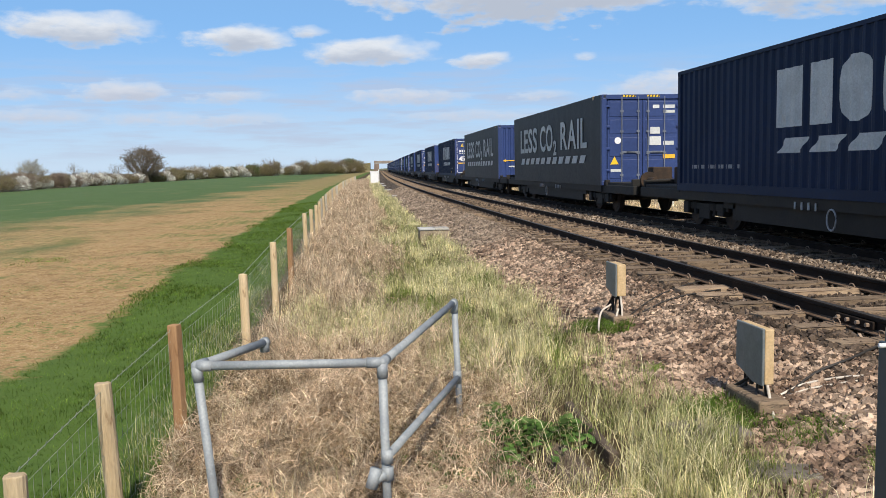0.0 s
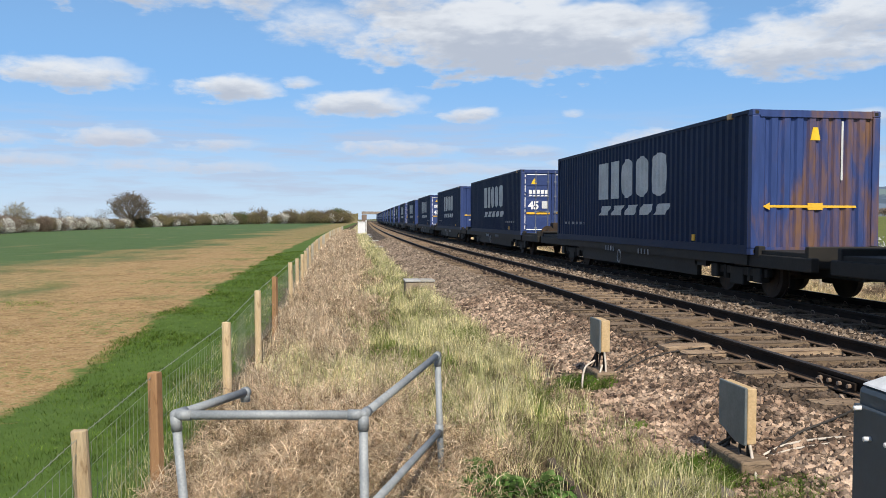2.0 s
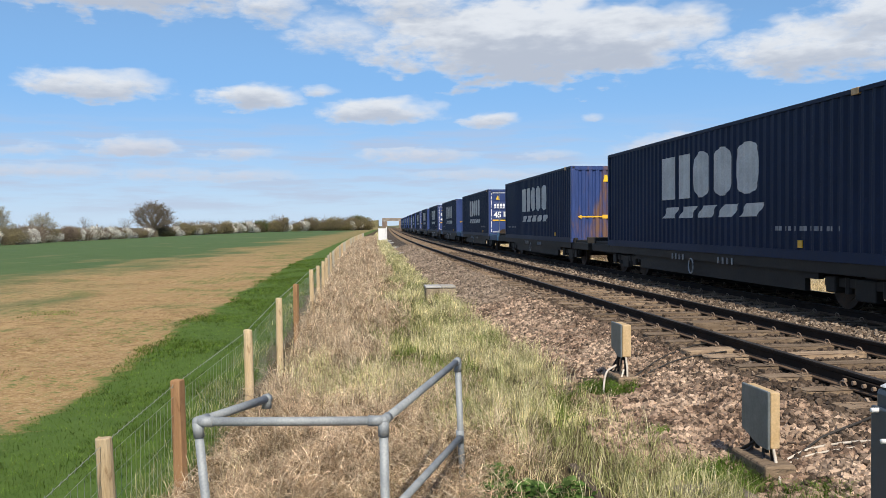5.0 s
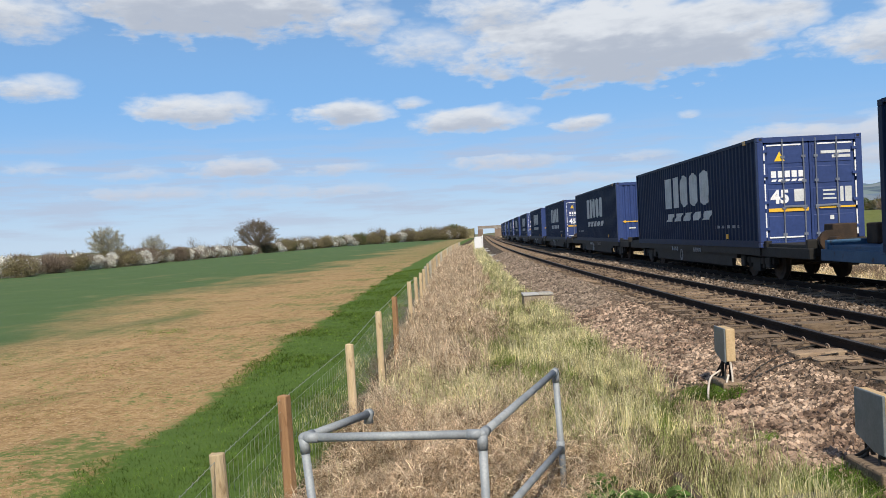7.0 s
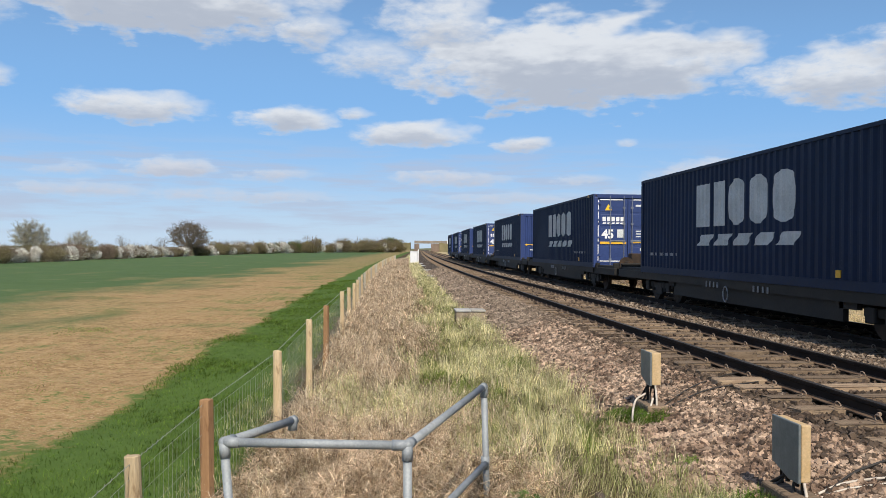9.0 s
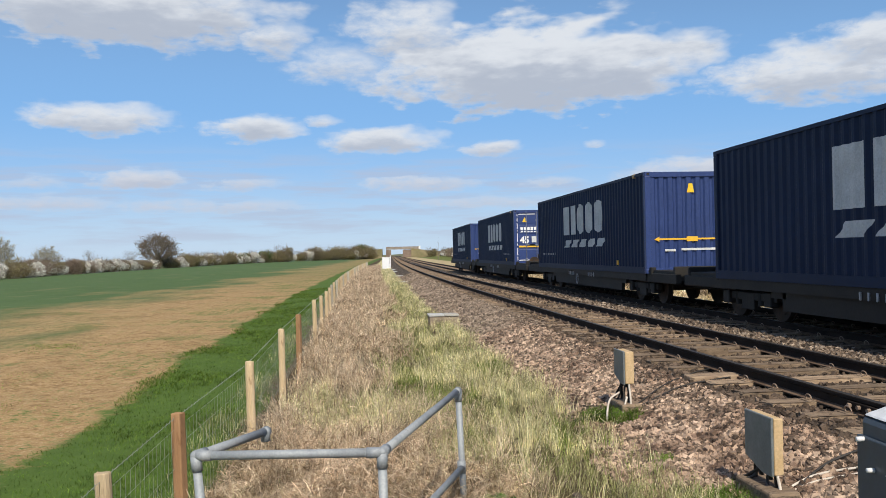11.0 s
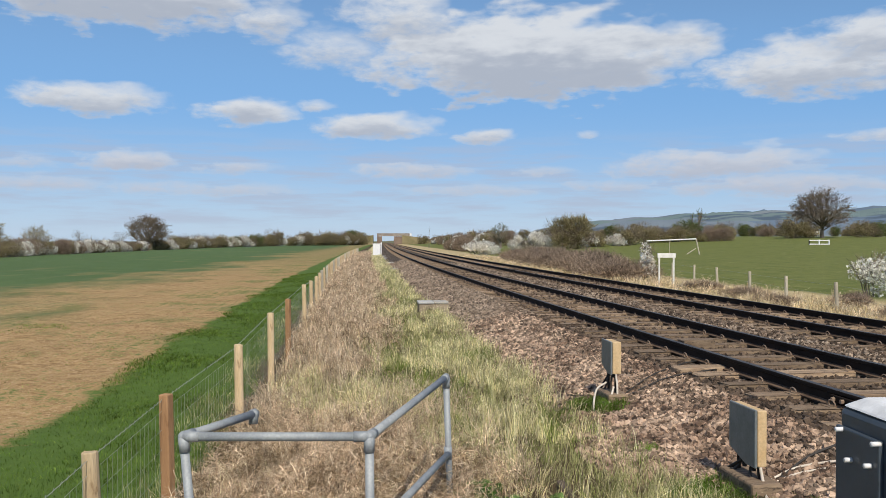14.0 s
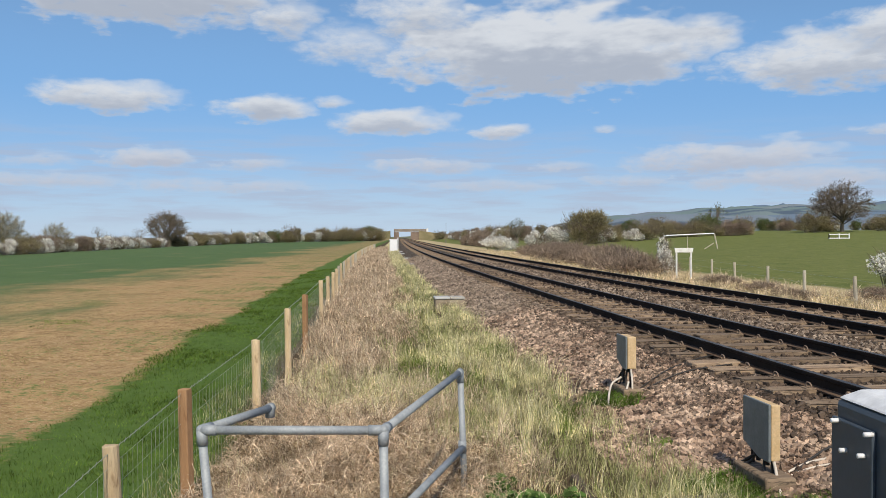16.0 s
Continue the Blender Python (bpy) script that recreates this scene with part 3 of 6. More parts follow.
def build_track(o, phase, label):
    """Two rails on timber sleepers; o: offset of its first rail."""
    tr = empty("railway_track", label=label, category="railway track", kind="structure")
    rail(tr, o), rail(tr, o + GAUGE)
    rnd = random.Random(int(o * 10) + 3)
    mid, y, far_co, far_f = o + GAUGE / 2, -24.0 + phase, [], []
    while y < 560:
        x, yy = across(y, mid)
        a = -math.degrees(math.atan(float(rail_dx(y))))
        m = pose(float(x) + rnd.uniform(-.03, .03), float(yy), rnd.uniform(-.002, .016), 0, 0, a + rnd.uniform(-1.2, 1.2))
        if y < 62:
            linked("sleeper", rnd.choice(SLEEPERS), tr, m)
            if 4 < y < 36:
                for side in (0, GAUGE):
                    for s in (-1, 1):
                        cx, cy = across(y, o + side + s * .085)
                        linked("rail_clip", CLIP, tr, pose(float(cx), float(cy), -.150, 0, 0, a + (0 if s > 0 else 180)))
        else:
            b = len(far_co)
            for px, py, pz in ((-1.3, -.125, -.3), (1.3, -.125, -.3), (1.3, .125, -.3), (-1.3, .125, -.3), (-1.3, -.125, -.165), (1.3, -.125, -.165), (1.3, .125, -.165), (-1.3, .125, -.165)):
                far_co.append(m @ Vector((px, py, pz)))
            far_f += [(b + i, b + j, b + k, b + q) for i, j, k, q in ((4, 5, 6, 7), (0, 1, 5, 4), (1, 2, 6, 5), (2, 3, 7, 6), (3, 0, 4, 7))]
        y += 0.70
    ob = new("sleepers_beyond", quick_mesh("sleepers_beyond", [tuple(v) for v in far_co], far_f, M["timber"]))
    ob.parent = tr
    tagged(ob, kind="stuff")


build_track(0.0, 0.10, "empty running line with dark rails on timber sleepers")
build_track(SPACING, 0.37, "second running line that carries the freight train")

# ---- the freight train ----
LEN, WID, HIGH, FLOOR = 13.70, 2.55, 2.70, 0.80


def corr_breaks(y0, y1, pitch=.28):
    """Break points of the trapezoid corrugation: (y, depth)."""
    out, y = [], y0
    while y < y1 - .01:
        for dy, d in ((0, 0), (.072, 0), (.140, .036), (.212, .036)):
            if y + dy < y1:
                out.append((y + dy, d))
        y += pitch
    return out + [(y1, 0)]


BREAKS = corr_breaks(-LEN / 2 + .16, LEN / 2 - .16)
BY, BD = np.array([b[0] for b in BREAKS]), np.array([b[1] for b in BREAKS])


def corr_depth(y):
    return float(np.interp(y, BY, BD))


def corrugated_side(sx):
    bm = bmesh.new()
    col = [(bm.verts.new((sx * (WID / 2 - .012 - d), y, .17)), bm.verts.new((sx * (WID / 2 - .012 - d), y, HIGH - .07))) for y, d in BREAKS]
    for a, b in zip(col, col[1:]):
        bm.faces.new((a[0], b[0], b[1], a[1]))
    return bm


def side_shape(bm, y0, y1, z0, z1, shear=0.0, flat=False):
    """A painted patch on the -x side that follows the corrugation; shear slants its ends."""
    lo, hi = min(y0, y0 - shear), max(y1, y1 - shear)
    ys = sorted({lo, hi, y0, y1, y0 - shear, y1 - shear} | ({float(v) for v in BY if lo < v < hi} if not flat else set()))
    cols = []
    for y in ys:
        if shear:
            # the patch leans: its upper edge is moved by -shear
            b = np.clip((y0 - y) / shear, 0, 1)
            c = np.clip((y1 - y) / shear, 0, 1)
            f0, f1 = (b if y < y0 else 0.0), (c if y > y1 - shear else 1.0)
        else:
            f0, f1 = 0.0, 1.0
        x = -(WID / 2 - .012 - (0 if flat else corr_depth(y))) - .004
        cols.append((bm.verts.new((x, y, z0 + (z1 - z0) * f0)), bm.verts.new((x, y, z0 + (z1 - z0) * f1))))
    for p, q in zip(cols, cols[1:]):
        bm.faces.new((p[0], q[0], q[1], p[1]))


def side_block(bm, y0, y1, z0, z1, rounded):
    """A plain painted block on the corrugated -x side, its corners rounded off if wanted."""
    ys = sorted({y0 + (y1 - y0) * k / 20 for k in range(21)} | {float(v) for v in BY if y0 < v < y1})
    mid, cols = (z0 + z1) / 2, []
    for y in ys:
        k = abs(2 * (y - y0) / (y1 - y0) - 1) * .985
        half = (z1 - z0) / 2 * ((1 - k ** 2.6) ** (1 / 2.6) if rounded else 1)
        x = -(WID / 2 - .012 - corr_depth(y)) - .004
        cols.append((bm.verts.new((x, y, mid - half)), bm.verts.new((x, y, mid + half))))
    for p, q in zip(cols, cols[1:]):
        bm.faces.new((p[0], q[0], q[1], p[1]))


def text_mesh(body, size, material, m, name="lettering", bold=0.0):
    cu = bpy.data.curves.new("letters", "FONT")
    cu.body, cu.size, cu.extrude, cu.resolution_u, cu.offset = body, size, .002, 4, bold
    tmp = bpy.data.objects.new("letters", cu)
    me = bpy.data.meshes.new_from_object(tmp)
    bpy.data.objects.remove(tmp)
    me.transform(m)
    me.materials.clear()
    me.materials.append(material)
    me.name = name
    return me


def flat_bars(rows, y):
    """Small plain bars on the front end: rows of (x0, x1, z0, z1)."""
    bm = bmesh.new()
    for x0, x1, z0, z1 in rows:
        box(bm, (x0 + x1) / 2, y, (z0 + z1) / 2, x1 - x0, .006, z1 - z0)
    return bm


SIDE_TEXT = Matrix(((0, 0, -1, 0), (-1, 0, 0, 0), (0, 1, 0, 0), (0, 0, 0, 1)))   # reads along -y on the -x side
END_TEXT = Matrix(((1, 0, 0, 0), (0, 0, -1, 0), (0, 1, 0, 0), (0, 0, 0, 1)))    # reads along +x on the -y end


def door_marks(top, F):
    """Reflective strips, yellow bands, trade mark blocks and stencils on the doors."""
    for sx in (-1, 1):
        for z0, z1 in ((.25, .85), (.95, 1.55), (1.65, 2.05), (2.12, 2.48)):
            part("reflective_strip", box(bmesh.new(), sx * 1.11, F + .022, (z0 + z1) / 2, .035, .012, z1 - z0), M["white"], top)
    for x0, x1 in ((-1.04, -.2), (.2, 1.04)):
        for z in (.235, 2.49):
            part("reflective_strip", box(bmesh.new(), (x0 + x1) / 2, F + .030, z, x1 - x0, .008, .035), M["white"], top)
    part("yellow_band", box(bmesh.new(), -.55, F + .031, .905, .98, .010, .085), M["yellow"], top)
    part("yellow_band", box(bmesh.new(), .60, F + .031, .925, .98, .010, .045), M["yellow"], top)
    bm = bmesh.new()
    v = [bm.verts.new((-.73 + dx, F + .028, z)) for dx, z in ((-.13, 2.10), (.13, 2.10), (0, 2.34))]
    bm.faces.new(v)
    part("warning_triangle", bm, M["hazard_yellow"], top, "yellow warning triangle")
    for k in range(5):
        part("trade_mark_block", flat_bars([(-.95 + k * .168, -.825 + k * .168, 1.70, 1.86)], F + .030), M["white"], top)
        bm = bmesh.new()
        x = -.96 + k * .165
        q = [bm.verts.new((x + a, F + .026, z)) for a, z in ((0, 1.60), (.115, 1.60), (.15, 1.655), (.035, 1.655))]
        bm.faces.new(q)
        part("slanted_dash", bm, M["white"], top)
    linked("number", text_mesh("45", .44, M["white"], Matrix.Translation((-.97, F + .026, 1.08)) @ END_TEXT, "number", .018), top, label="white number forty-five")
    for row in ((-.40, -.15, 1.10, 1.40), (.30, .62, 1.32, 1.36), (.30, .58, 1.22, 1.26), (.30, .62, 1.12, 1.16), (.72, .80, 1.05, 1.42), (.84, 1.0, 1.05, 1.42), (.28, 1.0, 2.24, 2.31), (.55, 1.0, 2.13, 2.20), (.45, .55, .62, .72)):
        part("stencil_mark", flat_bars([row], F + .030), M["paint_white"], top)


def curtain_door_marks(top, F):
    """Doors of the curtain-sided containers: hazard edging on top, pale notices, a low warning triangle."""
    for x0 in (-.62, .12):
        part("hazard_edging", box(bmesh.new(), x0 + .19, F + .006, HIGH - .055, .38, .008, .06), M["hazard_yellow"], top, "yellow and black edging over the doors")
        for k in range(4):
            bm = bmesh.new()
            x = x0 + .03 + k * .095
            bm.faces.new([bm.verts.new((x + a, F + .001, HIGH - .055 + b)) for a, b in ((0, -.03), (.045, -.03), (.075, .03), (.03, .03))])
            part("hazard_stripe", bm, M["cable_black"], top)
    bm = bmesh.new()
    bm.faces.new([bm.verts.new((-.88 + a, F + .030, z)) for a, z in ((-.13, .62), (.13, .62), (0, .86))])
    part("warning_triangle", bm, M["hazard_yellow"], top, "yellow warning triangle")
    bm = bmesh.new()
    bmesh.ops.create_cone(bm, cap_ends=True, segments=20, radius1=.10, radius2=.10, depth=.008, matrix=Matrix.Translation((-.78, F + .030, 1.33)) @ Matrix.Rotation(math.pi / 2, 4, "X"))
    part("round_sticker", bm, M["white"], top, "round white sticker")
    for row in ((.30, .50, 2.28, 2.38), (.62, .98, 2.28, 2.38), (.62, .98, 2.14, 2.22), (.22, .52, 1.52, 1.72), (.20, .56, 1.18, 1.44), (.62, .96, 1.18, 1.30), (-1.0, -.68, .40, .48)):
        part("stencil_mark", flat_bars([row], F + .030), M["paint_white"], top)
    part("yellow_band", flat_bars([(.62, 1.0, .78, .90)], F + .030), M["yellow"], top)


def container(doors, curtain, rusty=False):
    label = ("dark charcoal curtain-sided" if curtain else "navy blue corrugated steel") + " container " + ("with barred blue doors" if doors else "with a plain blue ribbed end")
    top = empty("shipping_container", label=label, category="shipping container", group="containers on the train")
    # blue walls get the shade-darkened tone, the front end the sunlit one
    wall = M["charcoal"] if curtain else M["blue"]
    end = M["blue_rusty"] if rusty else M["blue_sunlit"]
    F = -LEN / 2
    # sides
    for sx in (-1, 1):
        if curtain:
            bm = bmesh.new()
            n = 60
            col = []
            for i in range(n + 1):
                y = -LEN / 2 + .1 + (LEN - .2) * i / n
                w = .012 * math.sin(i * 1.9) + .006 * math.sin(i * .7)
                col.append([bm.verts.new((sx * (WID / 2 - .005 + w * k * (1 - k) * 2), y, .10 + (HIGH - .16) * k)) for k in (0, .2, .5, .8, 1)])
            for a, b in zip(col, col[1:]):
                for k in range(4):
                    bm.faces.new((a[k], b[k], b[k + 1], a[k + 1]))
            part("side_curtain", bm, wall, top, flat=False)
        else:
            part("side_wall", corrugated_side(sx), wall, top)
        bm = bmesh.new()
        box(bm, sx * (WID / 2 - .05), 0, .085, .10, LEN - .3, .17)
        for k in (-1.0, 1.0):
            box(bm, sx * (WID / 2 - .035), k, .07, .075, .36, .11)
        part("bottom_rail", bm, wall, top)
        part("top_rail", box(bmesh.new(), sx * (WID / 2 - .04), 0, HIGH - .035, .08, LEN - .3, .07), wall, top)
    part("corner_tag", box(bmesh.new(), -WID / 2 + .025, -LEN / 2 + .95, HIGH - .045, .06, .20, .11, bevel=.01), M["box_tan"], top, "small dull yellow tag on the top rail")
    # roof, floor, ends
    bm = bmesh.new()
    for k in range(24):
        y = -LEN / 2 + .3 + k * (LEN - .6) / 23
        box(bm, 0, y, HIGH - .035, WID - .25, .30, .035)
    box(bm, 0, 0, HIGH - .06, WID - .16, LEN - .2, .03)
    part("roof", bm, wall, top)
    part("floor_pan", box(bmesh.new(), 0, 0, .12, WID - .2, LEN - .2, .14), M["black_steel"], top)
    for e in (-1, 1):
        for sx in (-1, 1):
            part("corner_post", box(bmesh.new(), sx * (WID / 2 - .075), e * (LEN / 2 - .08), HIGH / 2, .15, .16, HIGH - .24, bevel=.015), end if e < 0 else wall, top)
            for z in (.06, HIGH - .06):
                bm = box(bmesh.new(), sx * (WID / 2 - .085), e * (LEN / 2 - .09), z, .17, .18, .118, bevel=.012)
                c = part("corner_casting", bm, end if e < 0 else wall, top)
                # thin black plate on the face stands for the shade inside the hole
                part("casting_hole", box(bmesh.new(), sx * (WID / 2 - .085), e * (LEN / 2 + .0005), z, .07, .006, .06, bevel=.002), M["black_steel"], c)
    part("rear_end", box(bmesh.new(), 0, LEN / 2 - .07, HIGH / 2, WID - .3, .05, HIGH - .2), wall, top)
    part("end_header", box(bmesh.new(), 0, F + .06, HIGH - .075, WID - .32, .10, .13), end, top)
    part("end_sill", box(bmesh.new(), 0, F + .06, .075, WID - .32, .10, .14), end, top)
    if doors:
        for sx in (-1, 1):
            bm = bmesh.new()
            box(bm, sx * .55, F + .075, HIGH / 2, 1.085, .05, HIGH - .30, bevel=.01)
            for zc, hh in ((2.26, .44), (1.74, .42), (1.14, .56), (.48, .56)):
                box(bm, sx * .55, F + .052, zc, .96, .03, hh, bevel=.012)
            d = part("door", bm, end, top)
            for k in (.15, .66):
                bm = tube(bmesh.new(), (sx * k, F + .012, .10), (sx * k, F + .012, HIGH - .06), .018, 8)
                for z in (.30, .95, 1.6, 2.2):
                    box(bm, sx * k, F + .022, z, .10, .035, .06)
                part("lock_rod", bm, M["rod_blue"], d, "blue-grey locking rod")
                bm = box(bmesh.new(), sx * (k - .20 if k > .5 else k + .16), F + .006, .98, .42, .02, .05, bevel=.006)
                part("lock_handle", bm, M["rod_blue"], d)
            for z in (.45, 1.1, 1.75, 2.35):
                part("hinge", box(bmesh.new(), sx * 1.085, F + .012, z, .12, .04, .07, bevel=.006), end, d)
        if curtain:
            curtain_door_marks(top, F)
        else:
            door_marks(top, F)
    else:
        bm = bmesh.new()
        xs = [(-1.125 + i * .25 + dx, d) for i in range(9) for dx, d in ((0, 0), (.11, 0), (.15, .04), (.21, .04)) if -1.125 + i * .25 + dx < 1.125] + [(1.125, 0)]
        col = [(bm.verts.new((x, F + .03 + d, .14)), bm.verts.new((x, F + .03 + d, HIGH - .13))) for x, d in xs]
        for a, b in zip(col, col[1:]):
            bm.faces.new((a[0], b[0], b[1], a[1]))
        part("end_wall", bm, end, top)
        bm = bmesh.new()
        box(bm, -.05, F + .026, .905, 1.75, .006, .045)
        box(bm, .0, F + .024, .905, .30, .008, .13)
        bm.faces.new([bm.verts.new((-.90 + a, F + .024, .905 + b)) for a, b in ((-.14, 0), (0, -.07), (0, .07))])
        part("yellow_band", bm, M["yellow"], top, "yellow stripe across the end")
        bm = bmesh.new()
        v = [bm.verts.new((-.02 + dx, F + .022, z)) for dx, z in ((-.10, 2.14), (.10, 2.14), (.05, 2.38), (-.05, 2.38))]
        bm.faces.new(v)
        part("warning_triangle", bm, M["hazard_yellow"], top, "yellow warning plate")
        for row in ([(.50, .54, 1.4, 2.5)] if rusty else [(-.75, -.45, .58, .64), (-.30, .9, .60, .66)]):
            part("stencil_mark", flat_bars([row], F + .024), M["paint_white"], top)
    # side markings
    if curtain:
        # each letter: character, where it begins, its width, base, size
        for ch, y, wd, z, size in (("L", 5.30, .62, 1.19, 1.34), ("E", 4.58, .66, 1.19, 1.34), ("S", 3.82, .72, 1.19, 1.34), ("S", 3.02, .72, 1.19, 1.34),
                                   ("C", 1.78, .86, 1.19, 1.34), ("O", .84, .98, 1.19, 1.34), ("2", -.24, .42, 1.02, .70),
                                   ("R", -1.25, .86, 1.19, 1.34), ("A", -2.16, 1.02, 1.19, 1.34), ("I", -3.32, .18, 1.19, 1.34), ("L", -3.70, .66, 1.19, 1.34)):
            linked("letter", fit_width(text_mesh(ch, size, M["paint_white"], Matrix.Translation((-WID / 2 - .016, 0, z)) @ SIDE_TEXT, "letter", bold=.028), 5.30 + (y - 5.30) * 1.09, wd * 1.09), top)
        for k in range(11):
            y1 = 5.2 - k * .95
            bm = bmesh.new()
            side_shape(bm, y1 - .62, y1, .68, .93, .22, True)
            for v in bm.verts:
                v.co.x = -WID / 2 - .016
            part("slanted_dash", bm, M["paint_white"], top)
    else:
        # five plain blocks, the last three rounded, over five slanted dashes
        for k, (ya, wd) in enumerate(((2.33, .86), (1.28, .70), (.38, .84), (-.66, .88), (-1.74, 1.02))):
            bm = bmesh.new()
            side_block(bm, ya - wd, ya, 1.22, 2.24, k > 1)
            part("trade_mark_block", bm, M["paint_white"], top, "plain faded white block")
            bm = bmesh.new()
            y1 = 2.36 - k * 1.06
            side_shape(bm, y1 - .80, y1 - .06, .77, 1.03, .30)
            part("slanted_dash", bm, M["paint_white"], top)
        bm = bmesh.new()
        for k in range(14):
            y1 = (-3.2 if doors else 6.1) - k * .17
            side_shape(bm, y1 - (.09 if k % 4 else .05), y1, .50, .58)
        tagged(part("small_lettering", bm, M["faint_white"], top, "line of small faded unreadable marks"), kind="stuff")
        bm = bmesh.new()
        box(bm, -WID / 2 + .02, -4.3, .27, .05, .15, .13)
        part("label_plate", bm, M["yellow"], top, "small yellowed plate")
    return top


def fit_width(me, start, width):
    """Stretch lettering along the side so that it begins at start and takes that width."""
    ys = [v.co.y for v in me.vertices]
    k = width / (max(ys) - min(ys))
    for v in me.vertices:
        v.co.y = start + (v.co.y - max(ys)) * k
    return me


def wheel_mesh():
    bm = bmesh.new()
    m = Matrix.Rotation(math.pi / 2, 4, "Y")
    for r, d, x in ((.42, .10, 0), (.445, .03, .06), (.30, .12, 0), (.11, .2, 0)):
        bmesh.ops.create_cone(bm, cap_ends=True, segments=28, radius1=r, radius2=r, depth=d, matrix=Matrix.Translation((x, 0, 0)) @ m)
    me = bpy.data.meshes.new("wheel")
    bm.to_mesh(me)
    bm.free()
    me.materials.append(M["rust"])
    return me


WHEEL = wheel_mesh()


def wagon(front, rear, paint):
    """Low container flat; front and rear: its overhang beyond the container."""
    top = empty("container_wagon", label=("blue" if paint == "blue_steel" else "grimy black") + " low container flat wagon on two bogies", category="freight wagon", group="wagons of the train")
    y0, y1 = -LEN / 2 - front + .45, LEN / 2 + rear - .45
    body = M[paint]
    for sx in (-1, 1):
        bm = bmesh.new()
        box(bm, sx * 1.16, 0, .70, .16, LEN - .4, .19)
        box(bm, sx * 1.10, 0, .45, .10, LEN - 5.2, .38)
        for e in (-1, 1):
            box(bm, sx * 1.10, e * (LEN / 2 - 2.45), .56, .10, .55, .16)
        part("side_sill", bm, M["black_steel"], top)
        # tie-down hooks and hand ring along the sill
        for g in (-1.6, 1.0):
            for k in range(4):
                part("tie_hook", box(bmesh.new(), sx * 1.255, g + k * .22, .66, .025, .035, .13), M["steel"], top)
        ring = [(sx * 1.25, .55 + .13 * math.cos(a), .47 + .17 * math.sin(a)) for a in np.linspace(0, 2 * math.pi, 17)]
        part("brake_wheel", pipe(bmesh.new(), ring, .016, 6), M["steel"], top, "pale hand brake ring")
    bm = bmesh.new()
    box(bm, 0, 0, .60, .5, y1 - y0 - .3, .34)
    for k in range(-5, 6):
        box(bm, 0, k * 1.25, .68, 2.1, .14, .14)
    part("centre_beam", bm, M["black_steel"], top)
    for y, e, over in ((y0, -1, front), (y1, 1, rear)):
        bm = bmesh.new()
        inner = e * (LEN / 2 + .12)
        mid, ln = (y + inner) / 2, abs(y - inner)
        box(bm, 0, mid, .84, 2.3, ln, .12, bevel=.015)
        for sx in (-1, 1):
            box(bm, sx * 1.13, mid - e * .35, .70, .14, ln + 1.1, .24, bevel=.02)
        box(bm, 0, y, .82, 2.35, .12, .38, bevel=.02)
        part("end_platform", bm, body, top)
        if over > 2.5:
            for sx in (-1, 1):
                bm = tube(bmesh.new(), (sx * .87, y, .98), (sx * .87, y + e * .42, .98), .09, 12)
                tube(bm, (sx * .87, y + e * .42, .98), (sx * .87, y + e * .46, .98), .23, 20)
                part("buffer", bm, M["rust"], top, "round rusty buffer")
            part("brake_gear", box(bmesh.new(), -.2, y - e * .5, 1.12, .55, .45, .42, bevel=.03), M["rust"], top, "rusty brake gear on the end platform")
            part("brake_gear", box(bmesh.new(), .55, y - e * .35, 1.05, .35, .3, .3, bevel=.03), M["rust"], top)
        else:
            part("drawbar", box(bmesh.new(), 0, y + e * .25, .78, .22, .55, .2), M["black_steel"], top)
        for sx in (-1, 1):
            part("corner_spigot", box(bmesh.new(), sx * 1.14, e * (LEN / 2 + .10), .86, .14, .16, .22, bevel=.02), body, top)
    for e in (-1, 1):
        by = e * (LEN / 2 - 1.0)
        bm = bmesh.new()
        for sx in (-1, 1):
            box(bm, sx * .98, by, .46, .12, 2.35, .16, bevel=.02)
            box(bm, sx * .98, by, .36, .14, .55, .34, bevel=.02)
            for w in (-.9, .9):
                box(bm, sx * 1.0, by + w, .42, .20, .30, .28, bevel=.03)
                tube(bm, (sx * 1.0, by + w * .55, .28), (sx * 1.0, by + w * .55, .55), .07, 8)
        box(bm, 0, by, .45, 1.9, .4, .2)
        bogie = part("bogie", bm, M["black_steel"], top)
        for w in (-.9, .9):
            for sx in (-1, 1):
                linked("wheel", WHEEL, bogie, pose(sx * .75, by + w, .42, 0, 0, 0 if sx < 0 else 180))
            part("axle", tube(bmesh.new(), (-.7, by + w, .42), (.7, by + w, .42), .08, 8), M["rust"], bogie)
    return top


# distance along the second track
SY = np.linspace(-400, 900, 13001)
SXC, SYC = across(SY, SPACING + GAUGE / 2)
SS = np.concatenate([[0], np.cumsum(np.hypot(np.diff(SXC), np.diff(SYC)))])
SS -= np.interp(0.0, SYC, SS)


def on_track(s, z):
    """Pose on the second track at the distance s, seated on two bogies."""
    p = [(float(np.interp(s + k, SS, SXC)), float(np.interp(s + k, SS, SYC))) for k in (-5.8, 5.8)]
    (ax, ay), (bx, by) = p
    return pose((ax + bx) / 2, (ay + by) / 2, z, 0, 0, -math.degrees(math.atan2(bx - ax, by - ay)))


LAG = {0.0: .33, 0.5: 1.5, 1.0: 1.4, 1.5: .4, 2.0: .15, 2.5: 1.06, 3.0: 1.39, 3.5: .3, 6.5: .17, 7.0: .18, 7.5: 1.4, 8.0: 1.39, 8.5: .44, 9.0: .6, 9.5: .4}   # uneven pull


def run(t):
    """Metres that the train has gone."""
    return -LAG.get(t, .33) + steady(t)


